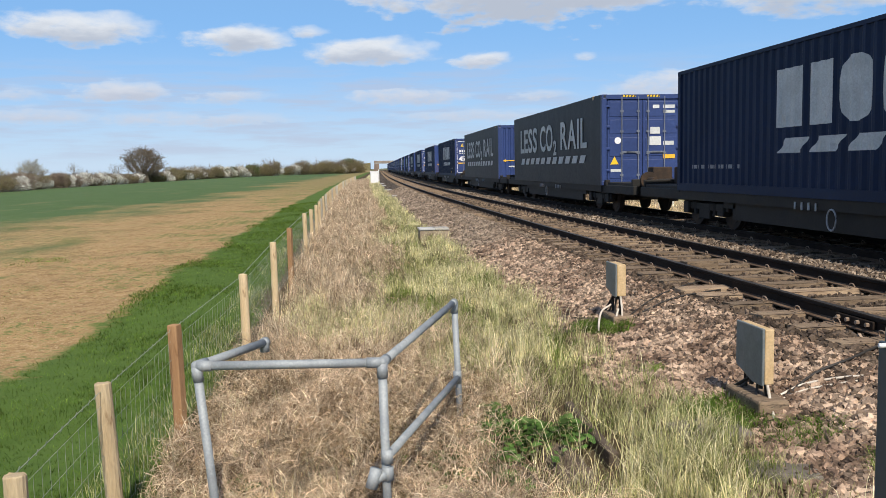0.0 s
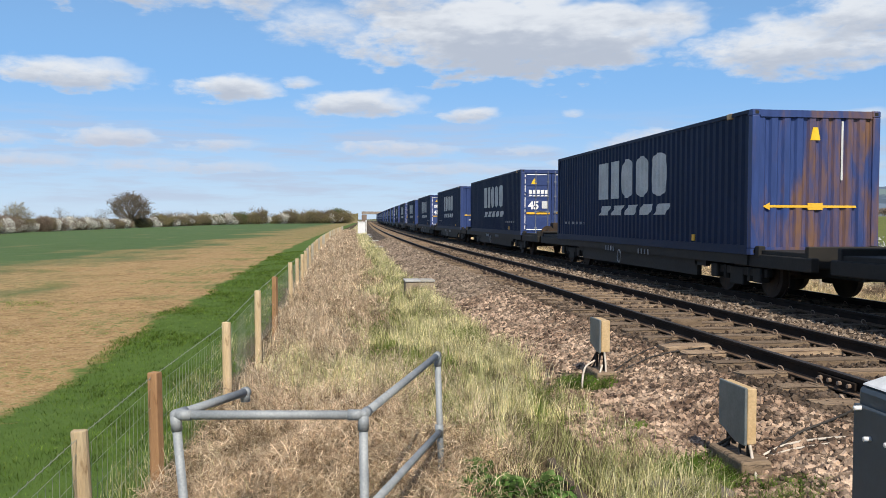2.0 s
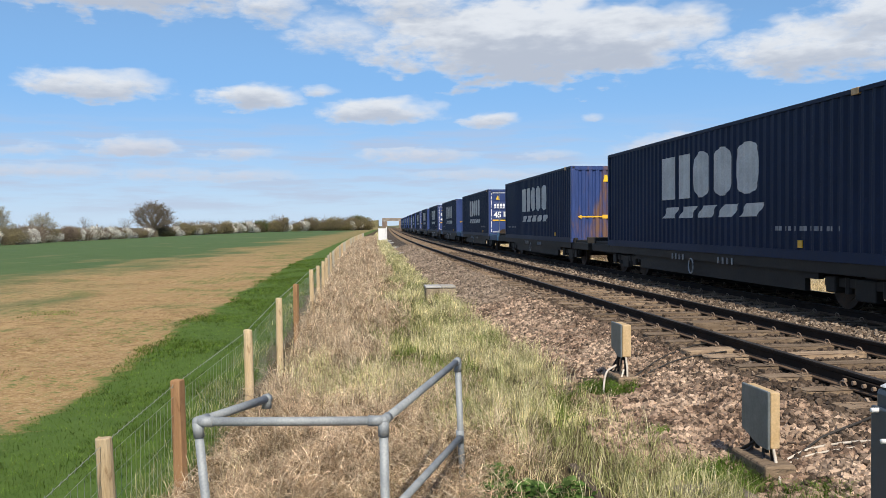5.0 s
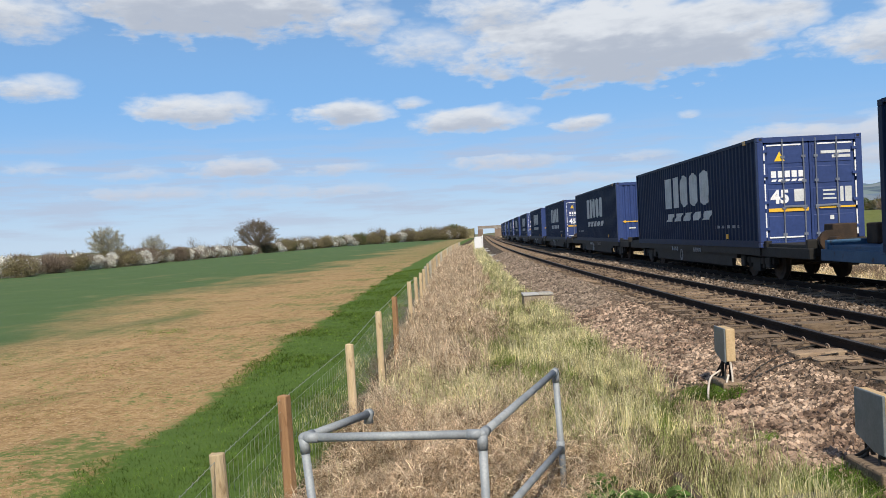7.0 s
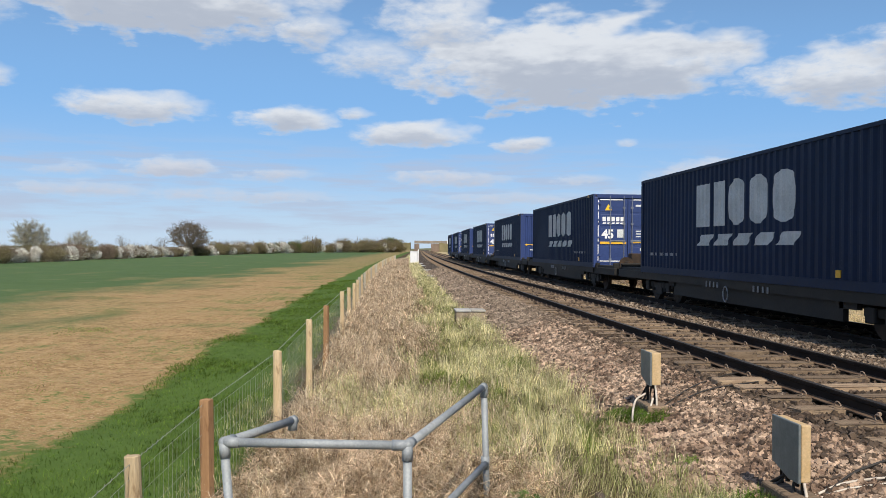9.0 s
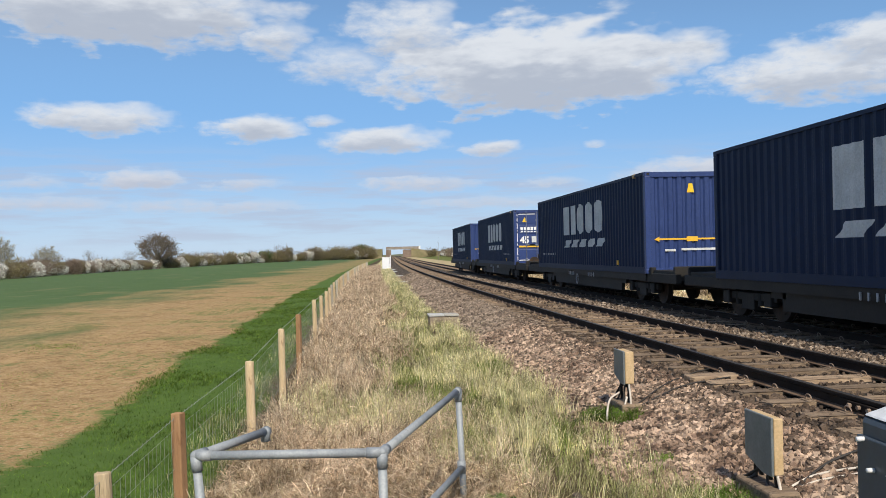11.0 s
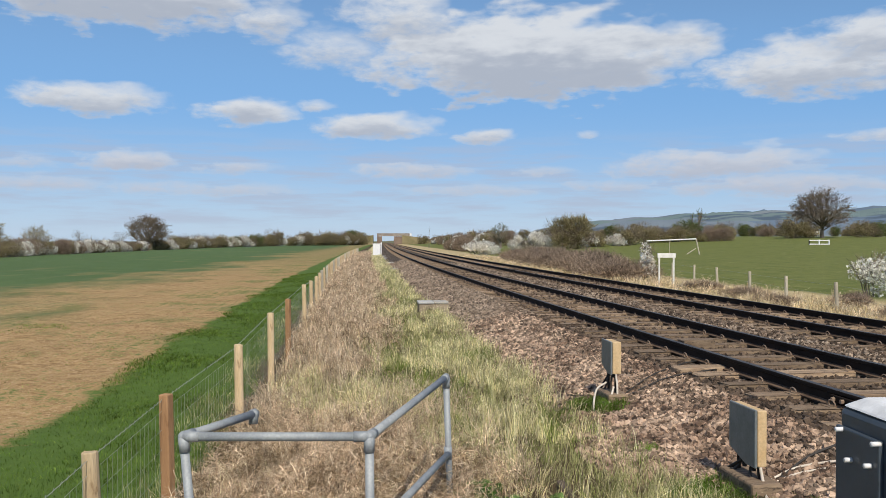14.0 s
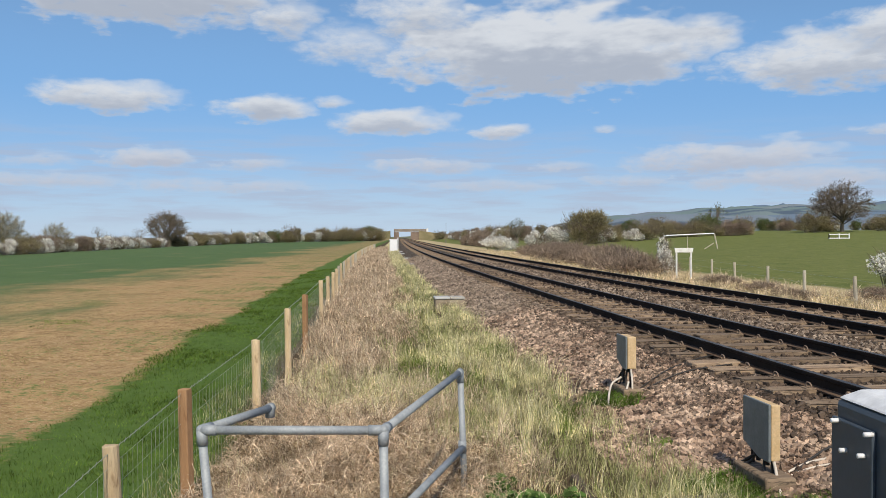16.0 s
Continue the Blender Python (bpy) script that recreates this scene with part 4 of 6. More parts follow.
def steady(t):
    return 32.8 * t if t < 9.0 else 32.8 * 9.0 + 32.0 * (t - 9.0) + 0.4 * (1 - math.exp(-(t - 9.0) * 2))


TRAIN = []    # thing, first distance, height


def build_train():
    kinds = {}
    for n in range(23):
        doors = n % 2 == 1
        pair = (n - 1) // 2
        s = (25.93 + 37.6 * pair if doors else 43.98 + 37.6 * pair) + LEN / 2
        ckey = ("c", doors, n in (1, 2), n in (4, 10))
        if ckey not in kinds:
            kinds[ckey] = c = container(doors, n in (1, 2), n in (4, 10))
        else:
            c = copy_thing(kinds[ckey], Matrix())
        wkey = ("w", doors, n in (11, 12))
        if wkey not in kinds:
            kinds[wkey] = g = wagon(2.9 if doors else 2.17, 2.17 if doors else 2.9, "blue_steel" if n in (11, 12) else "black_steel")
        else:
            g = copy_thing(kinds[wkey], Matrix())
        c.matrix_basis, g.matrix_basis = on_track(s, FLOOR), on_track(s, 0)
        TRAIN.extend([(c, s, FLOOR), (g, s, 0.0)])


build_train()


def motions():
    for thing, s, z in TRAIN:
        walk(thing, [(k * 0.5, on_track(s - run(k * 0.5), z)) for k in range(33)])
    walk(INSECT, [(0.0, pose(-8, 3, -.2, 0, -30, 0)), (2.9, pose(-.63, 1.75, .75, 0, -40, 0)), (3.0, pose(-.134, 1.657, 1.61, 0, -40, 0)),
                  (3.1, pose(.37, 1.56, 2.42, 0, -40, 0)), (16.0, pose(40, -20, 30, 0, -30, 0))])

# ---- lineside things ----
M["board"] = mat("rotten_board", (.085, .062, .045), (.14, .105, .078), 3, .9, .6, 30, stretch=(5, 1, 5))
def gz(x, y):
    return float(ground_z(x, y))


def pipe_railing():
    """Guard rail of the lineside steps: three posts, a top rail with corners, one lower rail."""
    g = empty("pipe_railing", label="galvanised steel tube railing standing in dead grass", category="railing")
    a, b, c, d = Vector((-1.32, 4.46, .43)), Vector((-.36, 4.46, .43)), Vector((.05, 6.41, .43)), Vector((-1.09, 5.03, .43))
    R0 = .0235
    for p, q, nm in ((a, b, "top_rail"), (b, c, "top_rail"), (a, d, "top_rail")):
        part(nm, tube(bmesh.new(), p, q, R0, 16), M["galv"], g, flat=False)
    feet = [(a, (-1.21, 4.47)), (b, (-.345, 4.46)), (c, (.09, 6.41))]
    for p, (x, y) in feet:
        part("post", tube(bmesh.new(), p, (x, y, gz(x, y) - .1), R0, 16), M["galv"], g, flat=False)
    part("lower_rail", tube(bmesh.new(), (.07, 6.41, -.14), (-.345, 4.46, -.07), R0, 16), M["galv"], g, flat=False)
    for p, dirs in ((a, ((1, 0, 0), (.37, .93, 0), (.1, 0, -1))), (b, ((-1, 0, 0), (.2, .98, 0), (0, 0, -1))), (c, ((-.2, -.98, 0), (0, 0, -1)))):
        bm = bmesh.new()
        bmesh.ops.create_uvsphere(bm, u_segments=14, v_segments=10, radius=.0285, matrix=Matrix.Translation(p))
        elbow = part("elbow_fitting", bm, M["galv"], g, flat=False)
        for v in dirs:
            v = Vector(v).normalized()
            part("socket", tube(bmesh.new(), p, p + v * .080, .0282, 16), M["galv"], elbow, flat=False)
    bm = tube(bmesh.new(), d, d + Vector((.012, .03, 0)), .030, 14)
    tube(bm, d + Vector((.005, .015, .015)), d + Vector((.005, .015, -.055)), .028, 14)
    part("open_fitting", bm, M["galv"], g, "open tube fitting at the broken end", flat=False)
    for z, s in ((-.07, 1), (-.16, 1)):
        bm = tube(bmesh.new(), (-.345, 4.46, z - .035), (-.345, 4.46, z + .035), .0315, 14)
        if z < -.1:
            tube(bm, (-.345, 4.46, z), (-.41, 4.42, z - .02), .026, 12)
            tube(bm, (-.40, 4.425, z + .04), (-.43, 4.41, z - .06), .032, 12)
        part("clamp", bm, M["galv"], g, flat=False)
    bm = tube(bmesh.new(), (.065, 6.41, -.18), (.065, 6.41, -.09), .0315, 14)
    part("clamp", bm, M["galv"], g, flat=False)


pipe_railing()


def junction_box(x, y, top, ang, wide, deep, high, mirror=1):
    """Lineside junction box: grey lid plate on a tan case, two iron legs, a concrete foot and cable tails."""
    g0 = gz(x, y)
    th = empty("junction_box", pose(x, y, g0, 0, 0, ang), "grey-lidded tan cable junction box on iron legs beside the track", "junction box", "lineside junction boxes")
    t = top - g0
    # outline of the case: rectangle with one lower corner cut
    def slab(x0, x1, grow):
        bm = bmesh.new()
        o = [(0 - grow, 0.0 - grow), (wide * .35, -grow), (wide + grow, .075), (wide + grow, high + grow), (-grow, high + grow)]
        lo = [bm.verts.new((x0, p, t - high + q)) for p, q in o]
        hi = [bm.verts.new((x1, p, t - high + q)) for p, q in o]
        bm.faces.new(lo), bm.faces.new(hi[::-1])
        for k in range(len(o)):
            bm.faces.new((lo[k], lo[(k + 1) % len(o)], hi[(k + 1) % len(o)], hi[k]))
        bmesh.ops.bevel(bm, geom=bm.edges[:], offset=.008, segments=2, affect="EDGES", profile=.5)
        return bm
    part("case", slab(.022, deep, 0), M["box_tan"], th, "weathered tan case")
    part("lid", slab(-.004, .018, .008), M["box_grey"], th, "grey lid plate")
    for k in (.04, wide - .05):
        bm = bmesh.new()
        box(bm, deep * .55, k, (t - high) / 2 + .02, .03, .006, t - high + .12)
        box(bm, deep * .55 + .012, k + .012, (t - high) / 2 + .02, .006, .03, t - high + .12)
        part("leg", bm, M["black_steel"], th)
    part("leg", tube(bmesh.new(), (deep * .5, wide * .55, t - high + .02), (-.02, wide + .03, .10), .014, 8), M["black_steel"], th)
    bm = box(bmesh.new(), deep * .5, wide * .5 - .03, .045, .24, wide + .16, .17, bevel=.02)
    part("foot_block", bm, M["timber"], th, "dark weathered foot block")
    for k, (col, pts) in enumerate((("cable_pale", [(deep * .5, .02, t - high + .02), (deep * .5 + .01, -.01, (t - high) * .6), (deep * .45, -.07, .07), (.02, -.16, .015)]),
                                    ("cable_black", [(deep * .4, wide * .7, t - high + .02), (.02, wide * .75, .16), (-.05, wide * .9, .10), (-.10, wide * .9, .03)]),
                                    ("cable_black", [(deep * .4, wide * .3, t - high + .02), (.03, wide * .32, .15), (.01, wide * .1, .08)]))):
        part("cable_tail", pipe(bmesh.new(), curve_pts(pts, 6), .012, 7), M[col], th, flat=False)
    for k in (.25, .6):
        part("gland", tube(bmesh.new(), (deep * .45, wide * k, t - high - .05), (deep * .45, wide * k, t - high + .02), .018, 10), M["black_steel"], th)
    return th


junction_box(2.345, 6.39, .180, 7, .41, .095, .42)
junction_box(1.99, 10.0, .265, 6, .36, .125, .37)


def ground_cable(pts, r, material, label):
    q = [(x, y, gz(x, y) + z) for x, y, z in pts]
    ob = part("ground_cable", pipe(bmesh.new(), curve_pts(q, 8), r, 7), M[material], None, label, flat=False)
    tagged(ob, category="cable", group="lineside cables")


ground_cable([(2.48, 6.56, .03), (2.75, 6.66, .04), (3.0, 6.60, .04), (3.22, 6.50, .03)], .010, "cable_pale", "pale cable loop lying on the ballast")
ground_cable([(2.48, 6.50, .03), (2.72, 6.56, .035), (2.95, 6.52, .03), (3.1, 6.46, .03)], .008, "cable_pale", "second pale cable lying on the ballast")
ground_cable([(2.52, 6.5, .02), (2.9, 6.78, .05), (3.3, 6.95, .05), (3.9, 7.5, .05)], .011, "cable_black", "black cable across the ballast to the rail")
ground_cable([(2.12, 10.1, .03), (2.6, 10.6, .05), (3.1, 11.1, .05), (3.45, 11.5, .05)], .009, "cable_black", "dark cable across the ballast to the rail")
ground_cable([(2.1, 10.0, .03), (2.7, 10.3, .05), (3.3, 10.6, .05), (3.75, 10.9, .05)], .009, "cable_black", "second dark cable across the ballast")
ground_cable([(1.95, 9.95, .04), (1.6, 9.9, .05), (1.2, 9.7, .03), (.8, 9.3, .02)], .013, "cable_black", "dark cable that runs into the grass")
ground_cable([(2.02, 9.98, .20), (1.92, 9.85, .02), (1.72, 9.55, .03), (1.80, 9.9, .20), (1.95, 10.08, .25)], .012, "cable_pale", "white cable loop at the junction box")


def location_cabinet():
    g0 = gz(.8, 1.6)
    th = empty("equipment_pillar", pose(.778, 1.672, g0, 0, 0, 3.0), "slim blue-grey steel equipment pillar with a white lid", "equipment cabinet")
    hgt = 1.126 - g0
    part("body", box(bmesh.new(), .17, -.115, hgt / 2, .34, .23, hgt, bevel=.012), M["cab"], th)
    part("side_panel", box(bmesh.new(), -.004, -.078, hgt / 2 - .01, .010, .150, hgt - .05, bevel=.003), M["cab"], th, "bolted side panel")
    bm = bmesh.new()
    v = [bm.verts.new(p) for p in ((.0, .0, hgt), (.345, .0, hgt), (.345, -.235, hgt), (.0, -.235, hgt), (.035, -.03, hgt + .022), (.31, -.03, hgt + .022), (.31, -.205, hgt + .022), (.035, -.205, hgt + .022))]
    for f in ((0, 1, 2, 3), (4, 7, 6, 5), (0, 4, 5, 1), (1, 5, 6, 2), (2, 6, 7, 3), (3, 7, 4, 0)):
        bm.faces.new([v[i] for i in f])
    bmesh.ops.bevel(bm, geom=bm.edges[:], offset=.008, segments=2, affect="EDGES", profile=.5)
    part("lid", bm, M["cab_top"], th, "white sloping lid")
    for y, z in ((-.028, hgt - .040), (-.062, hgt - .090), (-.150, hgt - .040), (-.128, hgt - .084)):
        bm = tube(bmesh.new(), (-.005, y, z), (-.022, y, z), .0047, 10)
        part("bolt", bm, M["white"], th, "short white bolt", flat=False)


location_cabinet()


def cable_pit():
    g0 = gz(-.2, 23.3) - .01
    th = empty("cable_pit", pose(-.20, 23.35, g0 + .09, 0, 0, 6), "low concrete cable pit with two lids in the grass edge", "cable pit")
    part("wall", box(bmesh.new(), 0, 0, 0, .78, .60, .42, bevel=.015), M["pit_wall"], th)
    for x, w in ((-.20, .42), (.21, .38)):
        part("lid", box(bmesh.new(), x, 0, .235, w, .66, .05, bevel=.01), M["pit_lid"] if x < 0 else M["concrete"], th)


cable_pit()


def slab(name, x, y, sx, sy, sz, ang, tilt, material, label, category, group=""):
    ob = part(name, box(bmesh.new(), 0, 0, sz / 2 - .02, sx, sy, sz, bevel=.015), M[material], None)
    ob.matrix_basis = pose(x, y, gz(x, y), tilt, 0, ang)
    return tagged(ob, label, category, group)


for y, w in ((57, .85), (73, .8), (92, .8), (104, .8)):
    slab("concrete_slab", float(rail_x(y)) - 1.75, y, w, .36, .13, 7, 0, "pit_lid", "pale concrete slab lying across the cess", "concrete slab", "slabs beside the track")
slab("concrete_slab", 1.85, 6.05, .50, .42, .09, 14, 2, "slab_dark", "worn grey concrete slab sunk in ballast", "concrete slab")
slab("concrete_slab", 2.05, 5.25, .42, .30, .07, -12, -3, "slab_dark", "worn grey concrete slab sunk in ballast", "concrete slab")
slab("old_board", 1.04, 6.35, .07, 1.3, .12, 5, 0, "board", "old dark retaining board in the grass", "timber board", "retaining boards")
slab("old_board", .52, 5.40, .20, .75, .06, 22, 6, "board", "old broken board lying in dead grass", "timber board", "retaining boards")
slab("old_board", .78, 5.9, .24, .8, .06, 12, 5, "board", "old grey board lying beside nettles", "timber board", "retaining boards")
slab("old_sleeper", 3.25, 10.75, .70, .20, .10, 10, 3, "timber", "stub of old timber lying beside the rail", "timber sleeper")
slab("tie_block", float(across(13.1, .62)[0]), float(across(13.1, .62)[1]), .50, .26, .16, 8, 0, "timber", "short timber block between the rails", "timber block")


def fishplate(y, o):
    x, yy = across(y, o - .05)
    th = empty("fishplate", pose(float(x), float(yy), -.085, 0, 0, -math.degrees(math.atan(float(rail_dx(y))))), "bolted steel joint plate on the rail", "fishplate")
    part("plate", box(bmesh.new(), .012, 0, 0, .03, .60, .075, bevel=.008), M["rail"], th)
    for k in (-.23, -.08, .08, .23):
        part("bolt", tube(bmesh.new(), (0, k, 0), (-.035, k, 0), .022, 6), M["clip"], th)


fishplate(8.1, 0.0)


def white_cabinet():
    x, y = -8.1, 109.7
    th = empty("white_cabinet", pose(x, y, gz(x, y), 0, 0, 5), "white lineside cabinet standing at the grass edge", "equipment cabinet")
    h = 1.05 - gz(x, y)
    part("body", box(bmesh.new(), 0, 0, h / 2, .95, .6, h, bevel=.03), M["white"], th)
    part("roof", box(bmesh.new(), 0, 0, h + .02, 1.05, .7, .06, bevel=.01), M["white"], th)
    for s in (-.23, .23):
        part("door", box(bmesh.new(), s, -.305, h / 2 + .03, .42, .02, h - .2, bevel=.008), M["white"], th)
    part("post", box(bmesh.new(), .58, .1, h * .58, .12, .12, h * 1.16, bevel=.02), M["white"], th)


white_cabinet()


# ---- stock fence ----
FENCE = [(3.75, -1.93, .12), (5.21, -2.05, .17), (6.97, -2.18, .20), (9.74, -2.26, .27), (13.15, -2.57, .34), (15.9, -2.80, .37), (19.76, -3.10, .44)]
yf = 22.6
while yf < 150:
    FENCE.append((yf, float(rail_x(yf)) - 5.6, .40 - .0016 * (yf - 20)))
    yf += 2.9


def post_mesh(square, r, h, material, seed):
    rnd = random.Random(seed)
    bm = bmesh.new()
    if square:
        box(bm, 0, 0, h / 2, r * 1.75, r * 1.75, h, bevel=.008)
    else:
        tube(bm, (0, 0, 0), (0, 0, h), r, 14, r * .95)
        top = [e for e in bm.edges if all(v.co.z > h - .01 for v in e.verts)]
        bmesh.ops.bevel(bm, geom=top, offset=.006, segments=2, affect="EDGES", profile=.5)
    for v in bm.verts:
        v.co.x += .01 * math.sin(v.co.z * 3 + seed)
        if v.co.z > h - .02:
            v.co.z += rnd.uniform(-.006, .006)
    me = bpy.data.meshes.new("post")
    bmesh.ops.recalc_face_normals(bm, faces=bm.faces)
    bm.to_mesh(me)
    bm.free()
    me.materials.append(M[material])
    return me


def wires(bm_pts, r):
    """Thin three-sided wires between pairs of points, as arrays."""
    co, fa = [], []
    for a, b in bm_pts:
        a, b = Vector(a), Vector(b)
        d = (b - a).normalized()
        s = d.cross(Vector((.3, .2, .9))).normalized()
        u = d.cross(s)
        n = len(co)
        for p in (a, b):
            for k in range(3):
                co.append(p + (s * math.cos(k * 2.0944) + u * math.sin(k * 2.0944)) * r)
        fa += [(n + k, n + (k + 1) % 3, n + 3 + (k + 1) % 3, n + 3 + k) for k in range(3)]
    return [tuple(c) for c in co], fa


def stock_fence():
    th = empty("stock_fence", label="wooden post and wire netting fence between verge and field", category="fence")
    rnd = random.Random(5)
    round_p = [post_mesh(False, .052, 1.45, "post", s) for s in range(3)]
    grey_p = [post_mesh(False, .055, 1.45, "post_old", s) for s in range(2)]
    red_p = [post_mesh(True, .048, 1.45, "post_red", s) for s in range(2)]
    for i, (y, x, top) in enumerate(FENCE):
        red = i in (2, 5)
        lean = 1.0 if i > 5 else .4
        linked("post", rnd.choice(red_p if red else round_p if i < 7 else round_p + grey_p), th, pose(x, y, top - 1.45, rnd.uniform(-lean, lean), rnd.uniform(-lean, lean) + (-2.2 if i == 1 else -1.2 if i == 2 else 0), rnd.uniform(-20, 20)))
    near, bar, mesh_w = [], [], []
    for (y0, x0, t0), (y1, x1, t1) in zip(FENCE, FENCE[1:]):
        if y0 > 75:
            break
        off = .055
        a, b = Vector((x0 - off, y0, t0)), Vector((x1 - off, y1, t1))
        bar.append((a - Vector((0, 0, .04)), b - Vector((0, 0, .04))))
        L = (b - a).length
        if y0 < 22:
            for k in range(int(L / .11)):          # barbs
                p = a.lerp(b, (k + .5) / int(L / .11)) - Vector((0, 0, .04))
                bar.append((p + Vector((0, -.012, -.014)), p + Vector((0, .012, .014))))
        for dz in (.13, .28, .44, .62, .90):
            mesh_w.append((a - Vector((0, 0, dz)), b - Vector((0, 0, dz))))
        step = .11 if y0 < 30 else .3
        for k in range(1, int(L / step)):
            p = a.lerp(b, k * step / L)
            mesh_w.append((p - Vector((0, 0, .13)), p - Vector((0, 0, .93))))
    for nm, w, r in (("barbed_wire", bar, .0022), ("wire_netting", mesh_w, .0014)):
        co, fa = wires(w, r)
        ob = new(nm, quick_mesh(nm, co, fa, M["wire"]))
        ob.parent = th
        tagged(ob, kind="stuff")


stock_fence()


# ---- an insect that crosses the view once ----
def flying_insect():
    th = empty("flying_insect", label="dark flying insect passing close by", category="insect")
    bm = bmesh.new()
    for x, r, k in ((-.0035, .0024, 1.5), (.001, .0028, 1.2), (.0045, .0020, 1.0)):
        bmesh.ops.create_uvsphere(bm, u_segments=10, v_segments=8, radius=r, matrix=Matrix.Translation((x, 0, 0)) @ Matrix.Diagonal((k, 1, 1, 1)))
    part("body", bm, M["cable_black"], th)
    for sy in (-1, 1):
        bm = bmesh.new()
        ring = [bm.verts.new((-.001 + .003 * math.cos(a), sy * (.005 + .005 * math.sin(a)), .003 + .003 * math.sin(a))) for a in np.linspace(0, 6.2832, 11)[:-1]]
        top = [bm.verts.new(v.co + Vector((0, 0, .0003))) for v in ring]
        bm.faces.new(ring), bm.faces.new(top[::-1])
        for k in range(10):
            bm.faces.new((ring[k], ring[(k + 1) % 10], top[(k + 1) % 10], top[k]))
        part("wing", bm, M["box_grey"], th)
    th.matrix_basis = pose(-8, 3, -.2)
    return th


INSECT = flying_insect()

# ---- pasture beyond the line ----
def at(px, d):
    """x at the distance d on a bearing given as the tangent * 1525 from the line of sight ahead."""
    return px / 1525 * d


def pasture_fence():
    th = empty("pasture_fence", label="weathered grey post and wire fence along the pasture", category="fence")
    rnd = random.Random(9)
    old = [post_mesh(s == 1, .055, 1.35, "post_old", s) for s in range(3)]
    pts = [(11.2, 20.5, .2), (11.3, 24.4, .28), (11.4, 28.3, .3), (11.7, 32.5, .3), (12.1, 37.5, .3), (12.3, 41.7, .3)] + [(12.4 + .1 * k, 46 + 4.2 * k, .3) for k in range(9)]
    w = []
    for i, (x, y, top) in enumerate(pts):
        linked("post", rnd.choice(old), th, pose(x, y, top - 1.35, rnd.uniform(-3, 3), rnd.uniform(-3, 3), rnd.uniform(0, 90)))
        if i:
            for dz in (.1, .4, .7):
                w.append(((pts[i - 1][0], pts[i - 1][1], pts[i - 1][2] - dz), (x, y, top - dz)))
    co, fa = wires(w, .004)
    ob = new("wire", quick_mesh("wire", co, fa, M["wire"]))
    ob.parent = th
    tagged(ob, kind="stuff")


pasture_fence()


def line_sign():
    x, y = 11.05, 42.0
    th = empty("trackside_sign", pose(x, y, gz(x, y), 0, 0, 4), "blank-backed white trackside board on two posts", "sign")
    h = .84 - gz(x, y)
    for s in (-.36, .36):
        part("post", tube(bmesh.new(), (s, .03, 0), (s, .03, h), .045, 10), M["sign"], th)
    part("board", box(bmesh.new(), 0, 0, h - .10, .90, .03, .22, bevel=.006), M["sign"], th)
    part("cross_bar", box(bmesh.new(), 0, .015, h - .02, .95, .05, .05), M["steel"], th)


line_sign()


def goal_frame():
    d = 125.0
    x0, x1 = at(366, d), at(452, d)
    z = gz(x1, d)
    th = empty("goal_frame", pose(x0, d, z, 0, 0, 0), "leaning white goal frame in the pasture", "goal")
    L = x1 - x0
    part("crossbar", tube(bmesh.new(), (0, 0, 1.95), (L, -.3, 2.25), .09, 10), M["white"], th)
    for x, z1 in ((0, 1.95), (L * .47, 2.1)):
        part("upright", tube(bmesh.new(), (x, 0, 0), (x, 0, z1), .05, 10), M["post_old"], th)
    part("leaning_upright", tube(bmesh.new(), (L + .6, 0, 0), (L, -.3, 2.25), .10, 10), M["post_old"], th)
    part("leaning_upright", tube(bmesh.new(), (L - 1.3, 0, 0), (L, -.3, .9), .07, 10), M["post_old"], th)


goal_frame()


def jump_frame():
    d = 165.0
    x = at(672, d)
    th = empty("field_jump", pose(x, d, gz(x, d), 0, 0, 0), "low white wooden jump rails in the pasture", "jump")
    for z in (.12, .85):
        part("rail", box(bmesh.new(), 0, 0, z, 3.9, .12, .16), M["white"], th)
    for s in (-1.9, 0, 1.9):
        part("stand", box(bmesh.new(), s, .1, .5, .14, .3, 1.0), M["black_steel"] if s < 0 else M["white"], th)


jump_frame()


# ---- hedges, trees and bushes ----
def leaf_cloud(n, w, d, h, leaf, rng, lobes=8, low=.0, twig=0.0):
    """Many small triangles in a lumpy crown, with gaps and a ragged outline."""
    cs = np.stack([rng.uniform(-.33, .33, lobes) * w, rng.uniform(-.33, .33, lobes) * d, rng.uniform(.20, .70, lobes) * h], 1)
    rs = rng.uniform(.20, .34, lobes)
    k = rng.integers(0, lobes, n)
    v = rng.normal(size=(n, 3))
    v /= np.linalg.norm(v, axis=1)[:, None]
    rad = rng.uniform(.30, 1.0, n) ** .4 * (1 + .28 * np.sin(v[:, 0] * 9 + k) * np.cos(v[:, 2] * 8 + 2 * k))
    p = cs[k] + v * (rad * rs[k])[:, None] * np.array([w, d, h * .95])
    p[:, 2] = np.abs(p[:, 2] - low * h * .2) + low * h * .2
    a = rng.normal(size=(n, 3))
    b = rng.normal(size=(n, 3))
    a /= np.linalg.norm(a, axis=1)[:, None]
    b /= np.linalg.norm(b, axis=1)[:, None]
    s = leaf * rng.uniform(.5, 1.5, n)[:, None]
    if twig:
        a = a * .25 + v * .8 + np.array([0, 0, .5])
        a /= np.linalg.norm(a, axis=1)[:, None]
        tri = np.stack([p - b * s * .16, p + b * s * .16, p + a * s * twig], 1)
    else:
        tri = np.stack([p - a * s * .5, p + a * s * .5, p + b * s * .8], 1)
    return tri.reshape(-1, 3), np.arange(3 * n).reshape(-1, 3)


